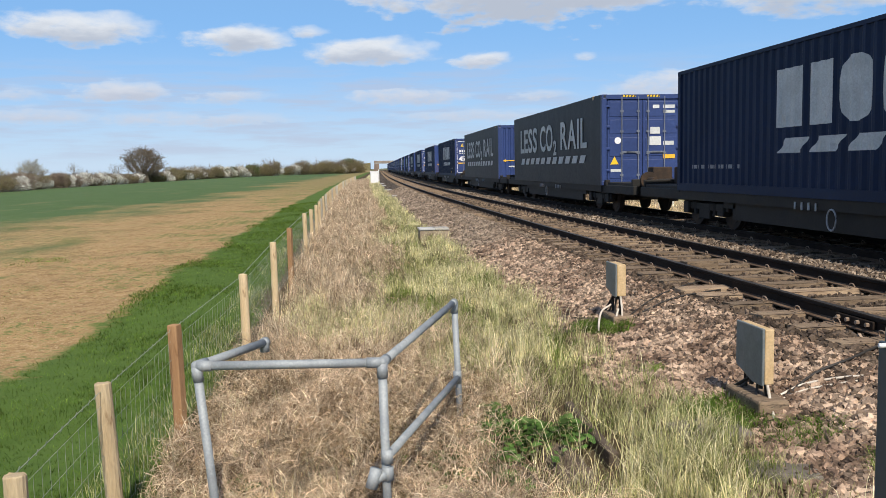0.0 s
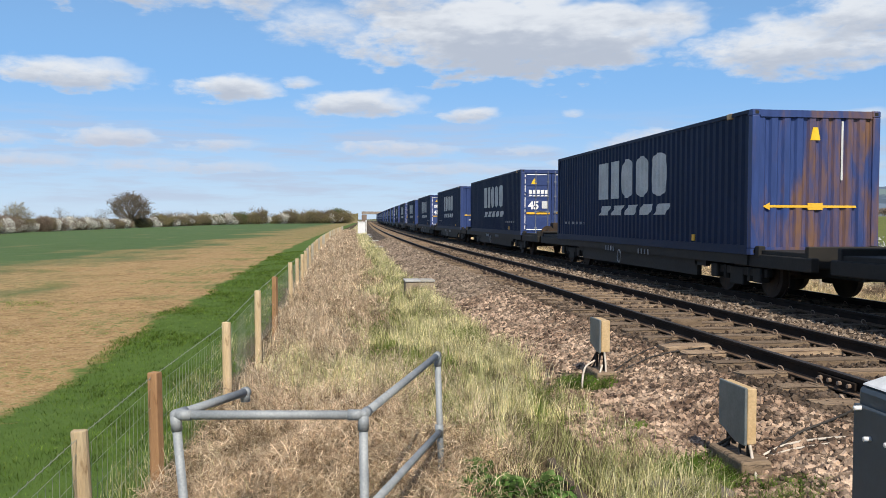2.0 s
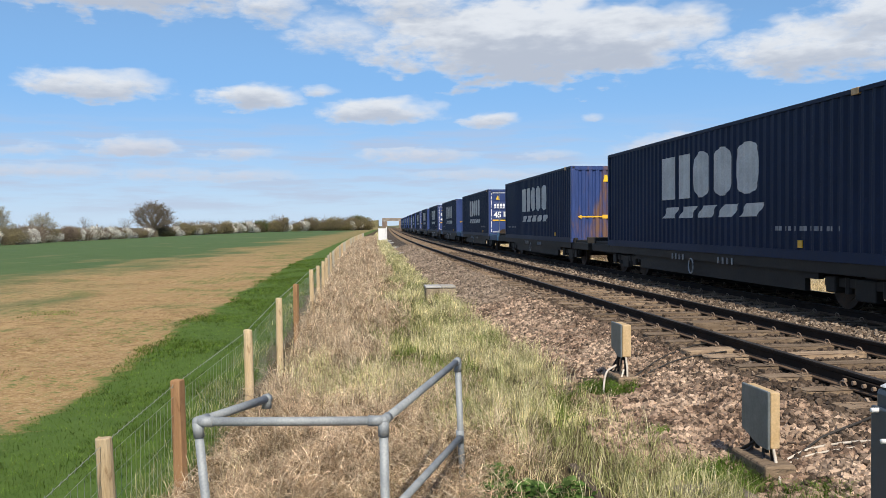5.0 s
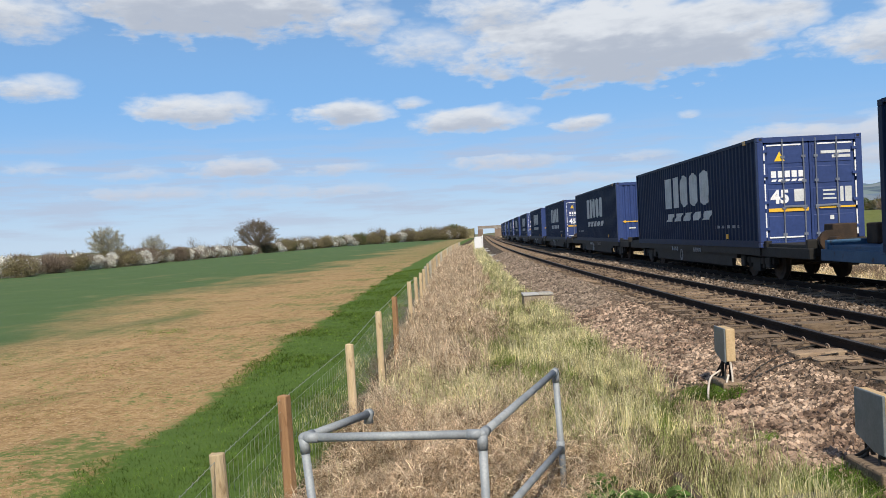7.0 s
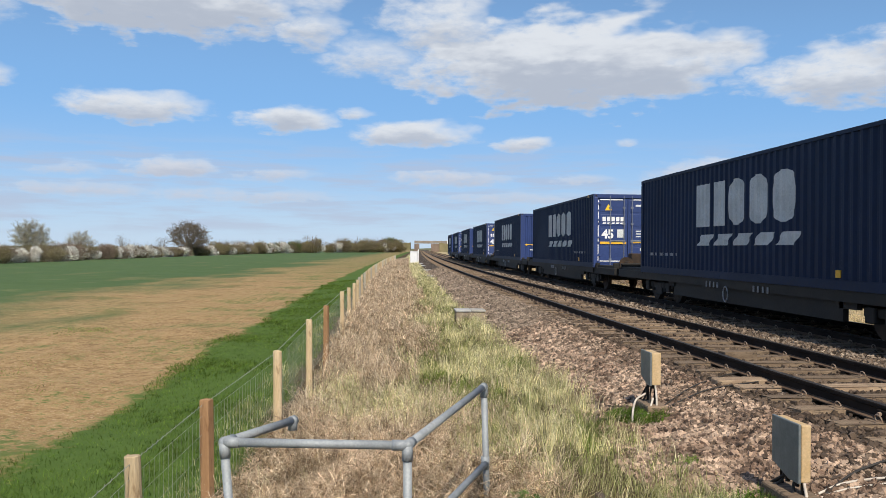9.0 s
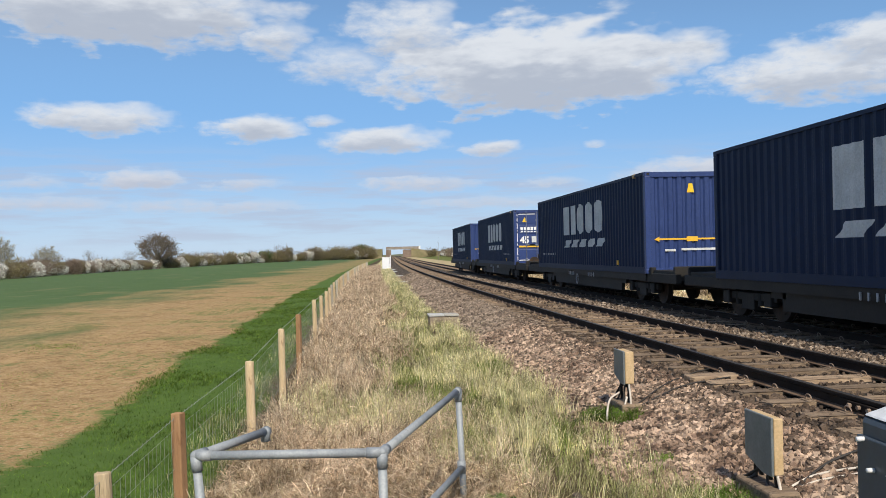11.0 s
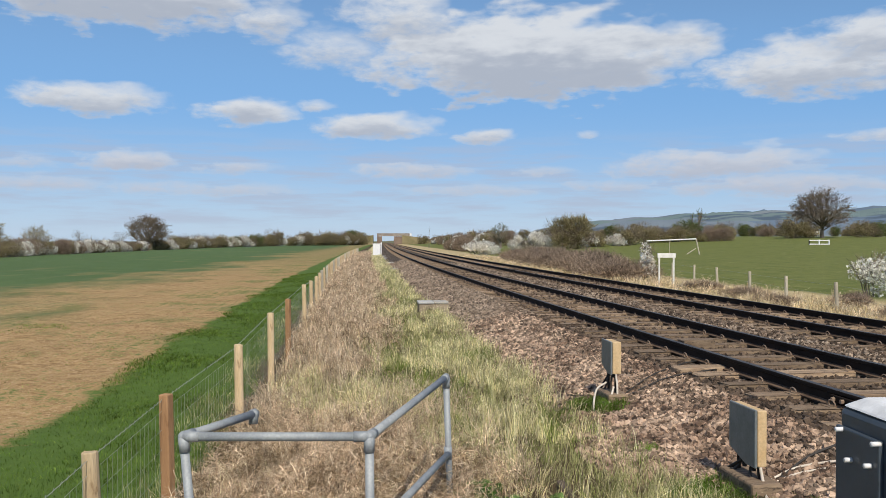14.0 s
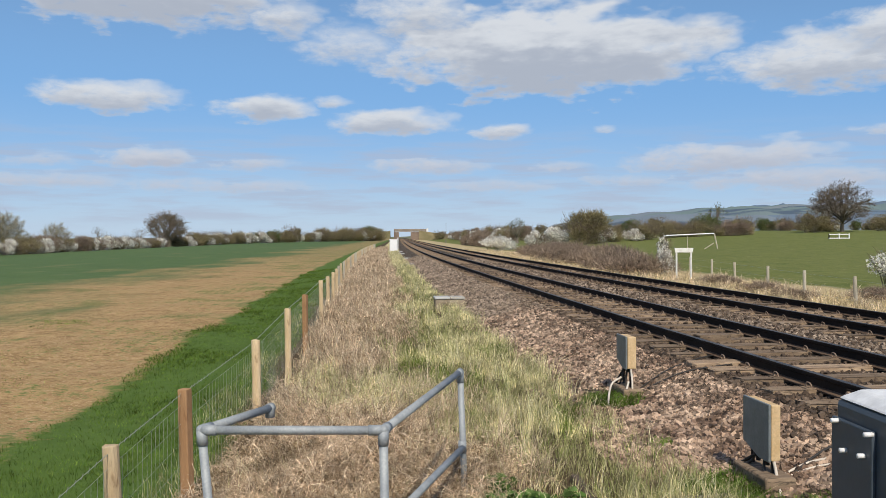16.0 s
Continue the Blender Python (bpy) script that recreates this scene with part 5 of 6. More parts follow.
def limb(co, fa, a, b, r0, r1, seg=5):
    d = (b - a).normalized()
    s = d.cross(Vector((.31, .17, .93))).normalized()
    u = d.cross(s)
    n = len(co)
    for p, r in ((a, r0), (b, r1)):
        for k in range(seg):
            co.append(p + (s * math.cos(k * 6.2832 / seg) + u * math.sin(k * 6.2832 / seg)) * r)
    fa.extend((n + k, n + (k + 1) % seg, n + seg + (k + 1) % seg, n + seg + k) for k in range(seg))


def bush(name, w, d, h, n, leaf, tones, seed, label, category="bush", group="hedgerow bushes", second=None, twig=0.0):
    """A thorn bush: stems and a ragged crown; second: crown of twigs under the first."""
    rng, rnd = np.random.default_rng(seed), random.Random(seed)
    th = empty(name, None, label, category, group)
    co, fa = [], []
    for k in range(9):
        a = Vector((rnd.uniform(-.2, .2) * w, rnd.uniform(-.2, .2) * d, -.1))
        b = Vector((a.x * 1.6, a.y * 1.6, h * rnd.uniform(.3, .5)))
        limb(co, fa, a, b, .03 * h * .4, .02 * h * .4)
        for q in range(3):
            limb(co, fa, b, b + Vector((rnd.uniform(-.25, .25) * w, rnd.uniform(-.25, .25) * d, h * rnd.uniform(.2, .42))), .012 * h * .5, .004 * h * .4, 4)
    st = new("stem", quick_mesh("stem", [tuple(c) for c in co], fa, M["bark"]))
    st.parent = th
    c, f = leaf_cloud(n, w, d, h, leaf, rng, twig=twig)
    cr = new("crown", quick_mesh("crown", c, f, M[tones]))
    cr.parent = th
    if second:
        c, f = leaf_cloud(n // (10 if tones == "blossom" else 5), w * .97, d * .97, h * .97, leaf, rng, twig=4.0)
        cr = new("twig_layer", quick_mesh("twig_layer", c, f, M[second]))
        cr.parent = th
    return th


def tree(name, h, w, seed, label, tones="twig", limbs=15, subs=11, n_twig=16, bare=.2, thin=1.0, tall=.5):
    """Bare tree: tapered trunk, limbs that reach into a dome, forking branches and fine twigs. bare: height of the fork; tall: height of the dome's centre."""
    rnd = random.Random(seed)
    th = empty(name, None, label, "tree")
    co, fa, tc, tf = [], [], [], []
    centre = Vector((0, 0, h * tall))

    def dome(lo=.5, hi=1.0):
        v = Vector((rnd.gauss(0, 1), rnd.gauss(0, 1), rnd.gauss(.25, .9))).normalized()
        r = rnd.uniform(lo, hi)
        ragged = 1 + .13 * math.sin(v.x * 6 + seed) * math.cos(v.y * 5 - seed)
        up = h * (1 - tall) if v.z > 0 else h * (tall - bare * .9)
        return centre + Vector((v.x * w / 2 * r * ragged, v.y * w / 2 * r * ragged, v.z * up * r))

    def bent(a, b, r0, r1, seg, k=.12):
        m = a.lerp(b, .5) + Vector((rnd.gauss(0, 1), rnd.gauss(0, 1), rnd.gauss(.6, .6))) * (b - a).length * k
        limb(co, fa, a, m, r0, (r0 + r1) / 2, seg)
        limb(co, fa, m, b, (r0 + r1) / 2, r1, seg)
        return m

    fork = Vector((rnd.uniform(-.02, .02) * w, 0, h * bare))
    bent(Vector((0, 0, -.3)), fork, .034 * h * thin, .026 * h * thin, 8, .02)
    for k in range(limbs):
        tip = dome(.5, .82)
        a = fork + Vector((0, 0, rnd.uniform(-.03, .10) * h))
        m = bent(a, tip, .012 * h * thin, .0035 * h * thin, 6)
        for q in range(subs):
            root = m.lerp(tip, rnd.uniform(-.3, 1))
            end = min((dome(.72, 1.0) for _ in range(7)), key=lambda p: (p - tip).length)
            n = bent(root, end, .0026 * h * thin, .0007 * h * thin, 4)
            for t in range(n_twig):
                p = n.lerp(end, rnd.uniform(-.4, 1.0))
                v = ((p - centre).normalized() * .5 + Vector((rnd.gauss(0, 1), rnd.gauss(0, 1), rnd.gauss(.2, .9))).normalized()).normalized()
                e = p + v * h * rnd.uniform(.03, .09)
                s = (e - p).cross(Vector((rnd.gauss(0, 1), rnd.gauss(0, 1), rnd.gauss(0, 1)))).normalized() * .0014 * h * thin
                i = len(tc)
                tc += [tuple(p - s), tuple(p + s), tuple(e + s * .3)]
                tf.append((i, i + 1, i + 2))
    # stretch the crown out to the wanted size
    kz = h / max(c.z for c in co)
    kx = w / 2 / sorted(math.hypot(c.x, c.y) for c in co)[int(len(co) * .985)]
    co = [(c.x * kx, c.y * kx, c.z * kz) for c in co]
    tc = [(x * kx, y * kx, z * kz) for x, y, z in tc]
    t = new("trunk", quick_mesh("trunk", co, fa, M["bark"]))
    t.parent = th
    c = new("crown", quick_mesh("crown", tc, tf, M[tones]))
    c.parent = th
    return th


def put(th, x, y, ang=0, scale=1.0, z=None):
    th.scale = (scale, scale, scale)
    th.matrix_basis = pose(x, y, gz(x, y) if z is None else z, 0, 0, ang) @ Matrix.Diagonal((scale, scale, scale, 1))
    return th


put(tree("field_oak", 12.6, 14.2, 3, "bare spreading oak standing in the hedge", limbs=32, subs=15, n_twig=36, thin=1.1, bare=.15, tall=.47), -96.6, 285)
put(tree("pasture_oak", 12.8, 15.4, 11, "large bare spreading oak beyond the pasture", limbs=30, subs=15, n_twig=36, thin=1.1, bare=.15, tall=.47), at(677, 213), 213)
put(tree("willow", 9.6, 8.5, 21, "pale bare willow behind the hedge", "willow", 24, 14, 60, .06, .9, .5), -97, 183)
put(tree("willow", 7.2, 7.0, 23, "pale bare willow behind the hedge", "willow", 20, 13, 60, .06, .9, .5), -90, 192)
put(tree("hedge_tree", 7.0, 6.0, 31, "small bare tree behind the hedge", "twig", 9, 8, 12, .25), -98, 235)
put(tree("hedge_tree", 6.5, 8.5, 33, "small bare tree behind the hedge", "twig", 9, 8, 12, .15), -93, 250)
put(tree("hedge_tree", 6.4, 5.0, 35, "small budding tree beyond the hedge", "green_bud", 10, 9, 18, .22, 2.0), at(106, 215), 215)
put(tree("sapling", 5.5, 1.6, 36, "thin bare sapling above the scrub", "twig", 4, 4, 8, .2, .7), at(46, 230), 230)
put(tree("sapling", 6.5, 1.4, 37, "thin bare sapling above the scrub", "twig", 4, 4, 8, .2, .7), at(-20, 260), 260)
put(tree("hedge_tree", 7.5, 5.2, 38, "small budding tree behind the pasture hedge", "green_bud", 10, 9, 18, .15, 2.0), at(457, 205), 205)

BUSHES = {
    "blossom": [bush("blackthorn", 4.4, 3.2, 3.0, 7000, .19, "blossom", s, "blackthorn bush white with blossom in the hedge", second="twig") for s in (1, 2)],
    "brown": [bush("thorn_bush", 4.6, 3.0, 2.7, 4600, .15, "scrub", s, "bare brown thorn bush in the hedge", second="twig", twig=3.0) for s in (3, 4)],
    "olive": [bush("hedge_bush", 4.6, 3.4, 3.3, 5200, .15, "olive", s, "dense olive-brown budding bush in the hedge", second="twig") for s in (5, 6)],
    "green": [bush("hedge_bush", 4.4, 3.4, 3.3, 5200, .15, "green_bud", s, "bush in fresh dark green leaf in the hedge", second="olive") for s in (7,)],
}
USED = set()


def hedge_bush(kind, x, y, ang, scale, rnd):
    src = rnd.choice(BUSHES[kind])
    if src.name in USED:
        ob = copy_thing(src, Matrix())
    else:
        ob = src
        USED.add(src.name)
    put(ob, x, y, ang, scale)


def hedge(line, spacing, mix, scale, seed, jitter=1.0):
    rnd = random.Random(seed)
    for (x0, y0), (x1, y1) in zip(line, line[1:]):
        L = math.hypot(x1 - x0, y1 - y0)
        n = max(1, int(L / spacing))
        for k in range(n):
            f = (k + rnd.uniform(0, .8)) / n
            kind = rnd.choice(mix)
            hedge_bush(kind, x0 + (x1 - x0) * f + rnd.uniform(-jitter, jitter), y0 + (y1 - y0) * f + rnd.uniform(-jitter, jitter), rnd.uniform(0, 360), scale * rnd.uniform(.75, 1.2), rnd)


MIX = ["blossom", "brown", "blossom", "olive", "brown", "blossom"]
hedge([(-72, 72), (-68, 100), (-72, 140), (-80, 190), (-90, 245), (-97, 282)], 3.0, MIX, 1.0, 41)
hedge([(-64, 98), (-66, 106)], 3.5, ["olive", "green"], 1.1, 42)
hedge([(-96, 290), (-92, 340), (-85, 390)], 3.6, ["blossom", "olive", "green", "blossom", "olive"], 1.55, 43)
hedge([(-85, 390), (-60, 440), (-41, 470)], 5.0, ["olive", "brown", "olive", "blossom", "green", "olive"], 2.1, 44)
hedge([(-49, 455), (-48, 500)], 5.0, ["green", "olive"], 2.2, 45)
# along the right of the line
hedge([(-2, 480), (6, 330), (16, 230)], 7.0, ["blossom", "olive", "blossom", "brown"], 1.25, 46)
hedge([(3, 215), (5, 165)], 5.0, ["blossom", "brown", "brown"], .85, 50)
hedge([(15, 178), (20, 176)], 2.6, ["blossom"], 1.25, 47)
hedge([(29.5, 176), (42, 178)], 2.8, ["blossom", "blossom", "olive"], 1.15, 48)
hedge([(43, 184), (66, 192)], 3.6, ["brown", "olive", "brown"], 1.1, 49)
hedge([(55, 196), (66, 196)], 4.0, ["blossom", "olive", "green"], 1.35, 51)
hedge([(66, 225), (100, 232), (150, 228)], 9.0, ["brown", "blossom", "brown"], .75, 52)
hedge([(84, 208), (90, 211)], 3.0, ["olive", "green"], 1.7, 53)
hedge([(101, 214), (112, 214)], 5.0, ["olive", "green"], 1.5, 54)
hedge([(60, 260), (120, 270), (200, 262)], 12, ["olive", "green", "brown"], 1.3, 55)
hedge([(10, 330), (60, 310), (130, 285), (240, 240)], 5.0, ["olive", "brown", "olive", "green"], 1.35, 56)
hedge([(-10, 528), (22, 520)], 6.0, ["olive", "brown", "blossom", "olive"], 1.5, 57)
put(bush("round_thicket", 8.6, 7.0, 7.0, 9000, .30, "olive", 61, "big rounded olive-brown thicket beyond the line", second="twig", twig=2.5), at(219, 170), 170)
put(bush("blackthorn", 6.0, 4.0, 2.5, 7000, .17, "blossom", 62, "low spreading blackthorn covered with white blossom", second="twig"), at(66, 128), 128)
put(bush("blackthorn", .95, .9, 2.3, 1900, .09, "blossom", 63, "slender young blackthorn in white blossom beside the sign", second="twig"), at(370, 45), 45)
put(bush("blackthorn", 1.9, 1.5, 1.9, 2200, .09, "blossom", 64, "young blackthorn in white blossom at the pasture fence", second="twig"), at(772, 33), 33)
SCRUB = bush("bramble_scrub", 4.0, 2.2, 1.1, 5200, .075, "scrub", 65, "low brown bramble scrub along the fence", group="scrub beside the line", second="twig", twig=4.0)
put(SCRUB, 9.6, 45)
rnd = random.Random(66)
for k in range(13):
    y = 49 + k * 3.4
    o = copy_thing(SCRUB, Matrix())
    put(o, float(rail_x(y)) + 10.2 + rnd.uniform(-.8, 1.2) + k * .12, y, rnd.uniform(0, 360), rnd.uniform(.75, 1.35))
for x, y, s in ((10.6, 27.5, .35), (11.0, 31, .4), (13.0, 27, .4), (12.2, 22, .45), (10.9, 36, .4)):
    put(copy_thing(SCRUB, Matrix()), x, y, rnd.uniform(0, 360), s)


# ---- road bridge over the line, far ahead ----
def road_bridge():
    y = 540.0
    xc = float(rail_x(y)) + 2.5
    th = empty("road_bridge", pose(xc, y, 0, 0, 0, 3), "brick road bridge with a pale parapet over the railway", "bridge")
    part("deck", box(bmesh.new(), 3.6, 0, 4.85, 20.4, 9, .8), M["bridge_deck"], th)
    for e in (-4.4, 4.4):
        bm = box(bmesh.new(), 3.6, e, 5.6, 20.4, .35, .8)
        box(bm, 3.6, e, 6.05, 20.4, .5, .14)
        part("parapet", bm, M["bridge_deck"], th)
    for x0, x1 in ((-6.6, -3.6), (3.8, 9.0)):
        part("abutment", box(bmesh.new(), (x0 + x1) / 2, 0, 1.8, x1 - x0, 8.5, 4.9, bevel=.1), M["brick"], th)
    part("end_post", box(bmesh.new(), 14.2, -4.5, 5.4, 1.2, 1.2, 2.0, bevel=.1), M["white"], th, "white end post of the parapet")
    for s, x in ((-1, -17), (1, 17)):
        bm = bmesh.new()
        v = [bm.verts.new(p) for p in ((x - s * 8, -8, -.9), (x + s * 40, -8, -.9), (x + s * 40, 8, -.9), (x - s * 8, 8, -.9), (x - s * 8, -5, 5.0), (x + s * 22, -5, 1.0), (x + s * 22, 5, 1.0), (x - s * 8, 5, 5.0))]
        for f in ((0, 1, 5, 4), (1, 2, 6, 5), (2, 3, 7, 6), (3, 0, 4, 7), (4, 5, 6, 7)):
            bm.faces.new([v[i] for i in f])
        part("embankment", bm, M["bank"], th, "grassy road embankment")


def hill_mat():
    m = bpy.data.materials.new("far_hill_hazed")
    m.use_nodes = True
    w = Net(m.node_tree)
    co = w.n("TexCoord").outputs["Object"]
    v = w.n("TexVoronoi")
    w.put(v.inputs["Vector"], w.scaled(co, .0045, .0028, .004))
    v.inputs["Scale"].default_value = 1.0
    sp = w.n("SeparateColor")
    w.put(sp.inputs[0], v.outputs["Color"])
    # distance haze is mixed into these tones: pale and bluish fields, blue-grey woods
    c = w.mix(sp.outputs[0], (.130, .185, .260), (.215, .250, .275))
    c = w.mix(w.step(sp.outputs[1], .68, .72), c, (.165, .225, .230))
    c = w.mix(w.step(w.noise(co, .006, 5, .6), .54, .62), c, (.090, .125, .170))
    b = w.n("BsdfDiffuse")
    w.put(b.inputs[0], c)
    w.put(w.n("OutputMaterial").inputs[0], b.outputs[0])
    return m


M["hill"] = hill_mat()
road_bridge()


def far_hills():
    """A range of low hills to the right, three kilometres off."""
    az = np.radians(np.linspace(1.0, 75, 220))
    dd = np.concatenate([np.linspace(1500, 3300, 26), [3500, 3800, 4200]])
    crest = np.interp(np.degrees(az), [1, 4, 6.2, 9.5, 11.8, 15.4, 20.3, 23.6, 27.3, 33, 75], [-.1, .1, .75, 1.2, 1.5, 1.72, 1.92, 1.85, 2.1, 1.95, 1.7])
    A, D = np.meshgrid(az, dd)
    H = np.tan(np.radians(crest))[None, :] * 3300 * smooth(D, 1500, 3300) * (1 - .3 * smooth(D, 3400, 4200))
    H = H + smooth(D, 1700, 2600) * (3 * np.sin(A * 60) * np.sin(D / 170) + 2.5 * np.sin(A * 130 + D / 300)) - 3.0
    woods = (np.sin(A * 95) + np.sin(A * 41 + 1) + np.sin(A * 230)) > 1.0
    H = H + (D == 3300) * woods * 6
    co = np.stack([D * np.sin(A), D * np.cos(A), H], -1).reshape(-1, 3)
    nx, ny = len(az), len(dd)
    i = np.arange((ny - 1) * nx).reshape(ny - 1, nx)[:, :-1].ravel()
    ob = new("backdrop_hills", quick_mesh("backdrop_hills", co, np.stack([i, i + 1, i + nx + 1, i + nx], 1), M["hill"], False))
    tagged(ob, "low patchwork hills on the horizon, tinted with blue distance haze", "hills", kind="structure")


far_hills()

# ---- ballast stones, grass and weeds ----
RNG = np.random.default_rng(77)


def clump(x, y, k=1.0):
    """Uneven growth: a slow pattern in 0..1."""
    return .5 + .25 * np.sin(x * 2.3 * k + 1.7 * np.sin(y * .9 * k)) + .25 * np.sin(y * 1.9 * k + 2.1 * np.sin(x * 1.3 * k))


def blades(name, n, u0, u1, y0, y1, h0, h1, width, lean, material, label, dense=0.0, keep=None, k=1.0, tuft=0.0, shift=0.0, even=False):
    """Grass as bent blades, thicker on the ground near the camera; dense: how strongly it grows in clumps."""
    m = 14 if tuft else 1
    t = n // m
    y = RNG.uniform(y0, y1, t) if even else y0 * (y1 / y0) ** RNG.random(t)
    x = rail_x(y) + RNG.uniform(u0, u1, t)
    ok = RNG.random(t) < 1 - dense + dense * np.clip(clump(x + shift, y + shift * 1.7, k) * 2.6 - .8, 0, 1)
    x, y = x[ok], y[ok]
    tall, way, root = RNG.uniform(.5, 1.5, len(x)), RNG.uniform(0, 2 * np.pi, len(x)), tuft * RNG.uniform(.5, 1.5, len(x))
    x, y, tall, way, root = (np.repeat(v, m) for v in (x, y, tall, way, root))
    n = len(x)
    x, y = x + RNG.normal(size=n) * root, y + RNG.normal(size=n) * root
    ok = np.ones(n, bool)
    if keep is not None:
        ok &= keep(x, y)
    x, y, tall, way = x[ok], y[ok], tall[ok], way[ok]
    n = len(x)
    z = ground_z(x, y) - .02
    h = RNG.uniform(h0, h1, n) * (.65 + .6 * clump(x, y, k)) * (tall if tuft else 1)
    w = width * np.maximum(1, np.hypot(x, y) / 9) ** .75 * RNG.uniform(.6, 1.4, n)
    a, f = way + RNG.normal(size=n) * 1.1, RNG.uniform(0, 2 * np.pi, n)
    l = lean * RNG.uniform(.2, 1.6, n) * h
    dx, dy = np.cos(a) * l, np.sin(a) * l
    wx, wy = np.cos(f) * w / 2, np.sin(f) * w / 2
    v = np.empty((n, 5, 3))
    v[:, 0] = np.stack([x - wx, y - wy, z], 1)
    v[:, 1] = np.stack([x + wx, y + wy, z], 1)
    v[:, 2] = np.stack([x - wx * .8 + dx * .35, y - wy * .8 + dy * .35, z + h * .6], 1)
    v[:, 3] = np.stack([x + wx * .8 + dx * .35, y + wy * .8 + dy * .35, z + h * .6], 1)
    v[:, 4] = np.stack([x + dx, y + dy, z + h * (1 - .25 * np.minimum(lean, 1.5))], 1)
    i = np.arange(n)[:, None] * 5
    faces = np.concatenate([i + np.array([[0, 1, 3]]), i + np.array([[0, 3, 2]]), i + np.array([[2, 3, 4]])])
    ob = new(name, quick_mesh(name, v.reshape(-1, 3), faces, M[material]))
    return tagged(ob, label, "grass", kind="stuff")


def clear_of_boards(x, y):
    """Bare, dark patch of old boards and nettles."""
    return ~(((x - .72) / .52) ** 2 + ((y - 5.95) / .85) ** 2 < .75 + .5 * clump(x * 3, y * 3)) | (RNG.random(len(x)) < .10)


def ragged_edge(x, y):
    """The margin runs out unevenly into the soil."""
    return x - rail_x(y) > -8.35 - .45 * clump(x, y, .45) - .3 * clump(x, y, 2.0)


def tangle(name, n, u0, u1, y0, y1, high, length, width, material, label, keep=None, k=1.0, rise=1.0):
    """Brambles and dead stems: fine short twigs that cross each other at all heights of a low thicket."""
    y = y0 * (y1 / y0) ** RNG.random(n)
    x = rail_x(y) + RNG.uniform(u0, u1, n)
    ok = RNG.random(n) < .25 + .75 * clump(x, y, k)
    if keep is not None:
        ok &= keep(x, y)
    x, y = x[ok], y[ok]
    n = len(x)
    roof = high * (.35 + .45 * clump(x + 3, y, 1.1) + .45 * clump(x, y + 5, 2.6))
    z = ground_z(x, y) + roof * RNG.random(n) ** .75
    d = RNG.normal(size=(n, 3)) * np.array([1, 1, rise])
    d /= np.linalg.norm(d, axis=1)[:, None]
    far = np.maximum(1, np.hypot(x, y) / 8) ** .8
    ln = length * RNG.uniform(.4, 1.6, n)
    f = RNG.normal(size=(n, 3))
    s = np.cross(d, f)
    s *= (width * far * RNG.uniform(.6, 1.4, n) / np.linalg.norm(s, axis=1) / 2)[:, None]
    p = np.stack([x, y, z], 1)
    bow = np.array([0, 0, .12]) * ln[:, None]
    v = np.stack([p - d * ln[:, None] / 2 - s, p - d * ln[:, None] / 2 + s, p + bow + s, p + bow - s, p + d * ln[:, None] / 2], 1)
    i = np.arange(n)[:, None] * 5
    faces = np.concatenate([i + np.array([[0, 1, 2]]), i + np.array([[0, 2, 3]]), i + np.array([[3, 2, 4]])])
    return tagged(new(name, quick_mesh(name, v.reshape(-1, 3), faces, M[material])), label, "dead stems", kind="stuff")


def pale_patch(x, y):
    """A gap in the brambles behind the railing, grown over with pale grass."""
    return (np.abs(y - 10.9 - .5 * np.sin(x * 2.1)) < 1.7 * (.55 + .7 * clump(x * 2, y * 1.5))) & (RNG.random(len(x)) < .85)


def brown_side(x, y):
    """Brambles hold the fence side; their edge against the grass wanders."""
    u = x - rail_x(y)
    return clear_of_boards(x, y) & ~pale_patch(x, y) & (u < -4.15 + .45 * np.sin(y * .8) + .35 * np.sin(y * 2.1 + x) + 1.0 * smooth(y, 14, 40) + .9 * (1 - smooth(y, 7.2, 8.6)))


def grass_side(x, y):
    return clear_of_boards(x, y) & (~brown_side(x, y) | (RNG.random(len(x)) < .10))


def green_streak(x, y):
    """Fresh grass: a streak between brambles and straw, and a fringe at the ballast."""
    u = x - rail_x(y)
    mid = np.abs(u + 3.85 - .25 * np.sin(y * .7)) < .42 * (.4 + clump(x, y, .9))
    return clear_of_boards(x, y) & ((mid & (y > 8.5)) | ((u > -2.75) & (clump(x, y, 1.4) > .55)) | (RNG.random(len(x)) < .14))


blades("straw_grass", 135000, -5.9, -2.2, 3.3, 60, .10, .35, .0036, .5, "straw", "tall straw-yellow grass on the verge", .92, grass_side, 1.1, .05)
blades("half_green_grass", 90000, -5.6, -2.2, 3.3, 60, .10, .30, .0040, .5, "straw_green", "yellow-green grass tufts on the verge", .85, grass_side, 1.0, .05, 1.4)
blades("verge_green", 50000, -4.7, -2.2, 3.6, 60, .08, .24, .0055, .6, "verge_green", "green grass patches in the verge", .5, green_streak, .7, .05, 4.0)
tangle("bramble_tangle", 130000, -6.1, -3.2, 3.2, 9.0, .34, .11, .0030, "tangle", "dark brown tangle of dead stems round the railing", brown_side, 2.4)
tangle("dead_stalks", 80000, -6.1, -3.2, 3.2, 10.0, .42, .14, .0027, "dead", "tangled brown dead stalks under the railing", brown_side, 1.7, 1.3)
tangle("bramble_thicket", 90000, -5.75, -3.2, 8.5, 130, .50, .13, .0032, "tangle", "reddish brown bramble thicket along the fence", brown_side, 1.3, 1.6)
tangle("dead_stalks", 90000, -5.75, -3.2, 8.5, 130, .58, .17, .0030, "dead", "tangled brown dead stalks along the fence", brown_side, 1.6, 2.2)
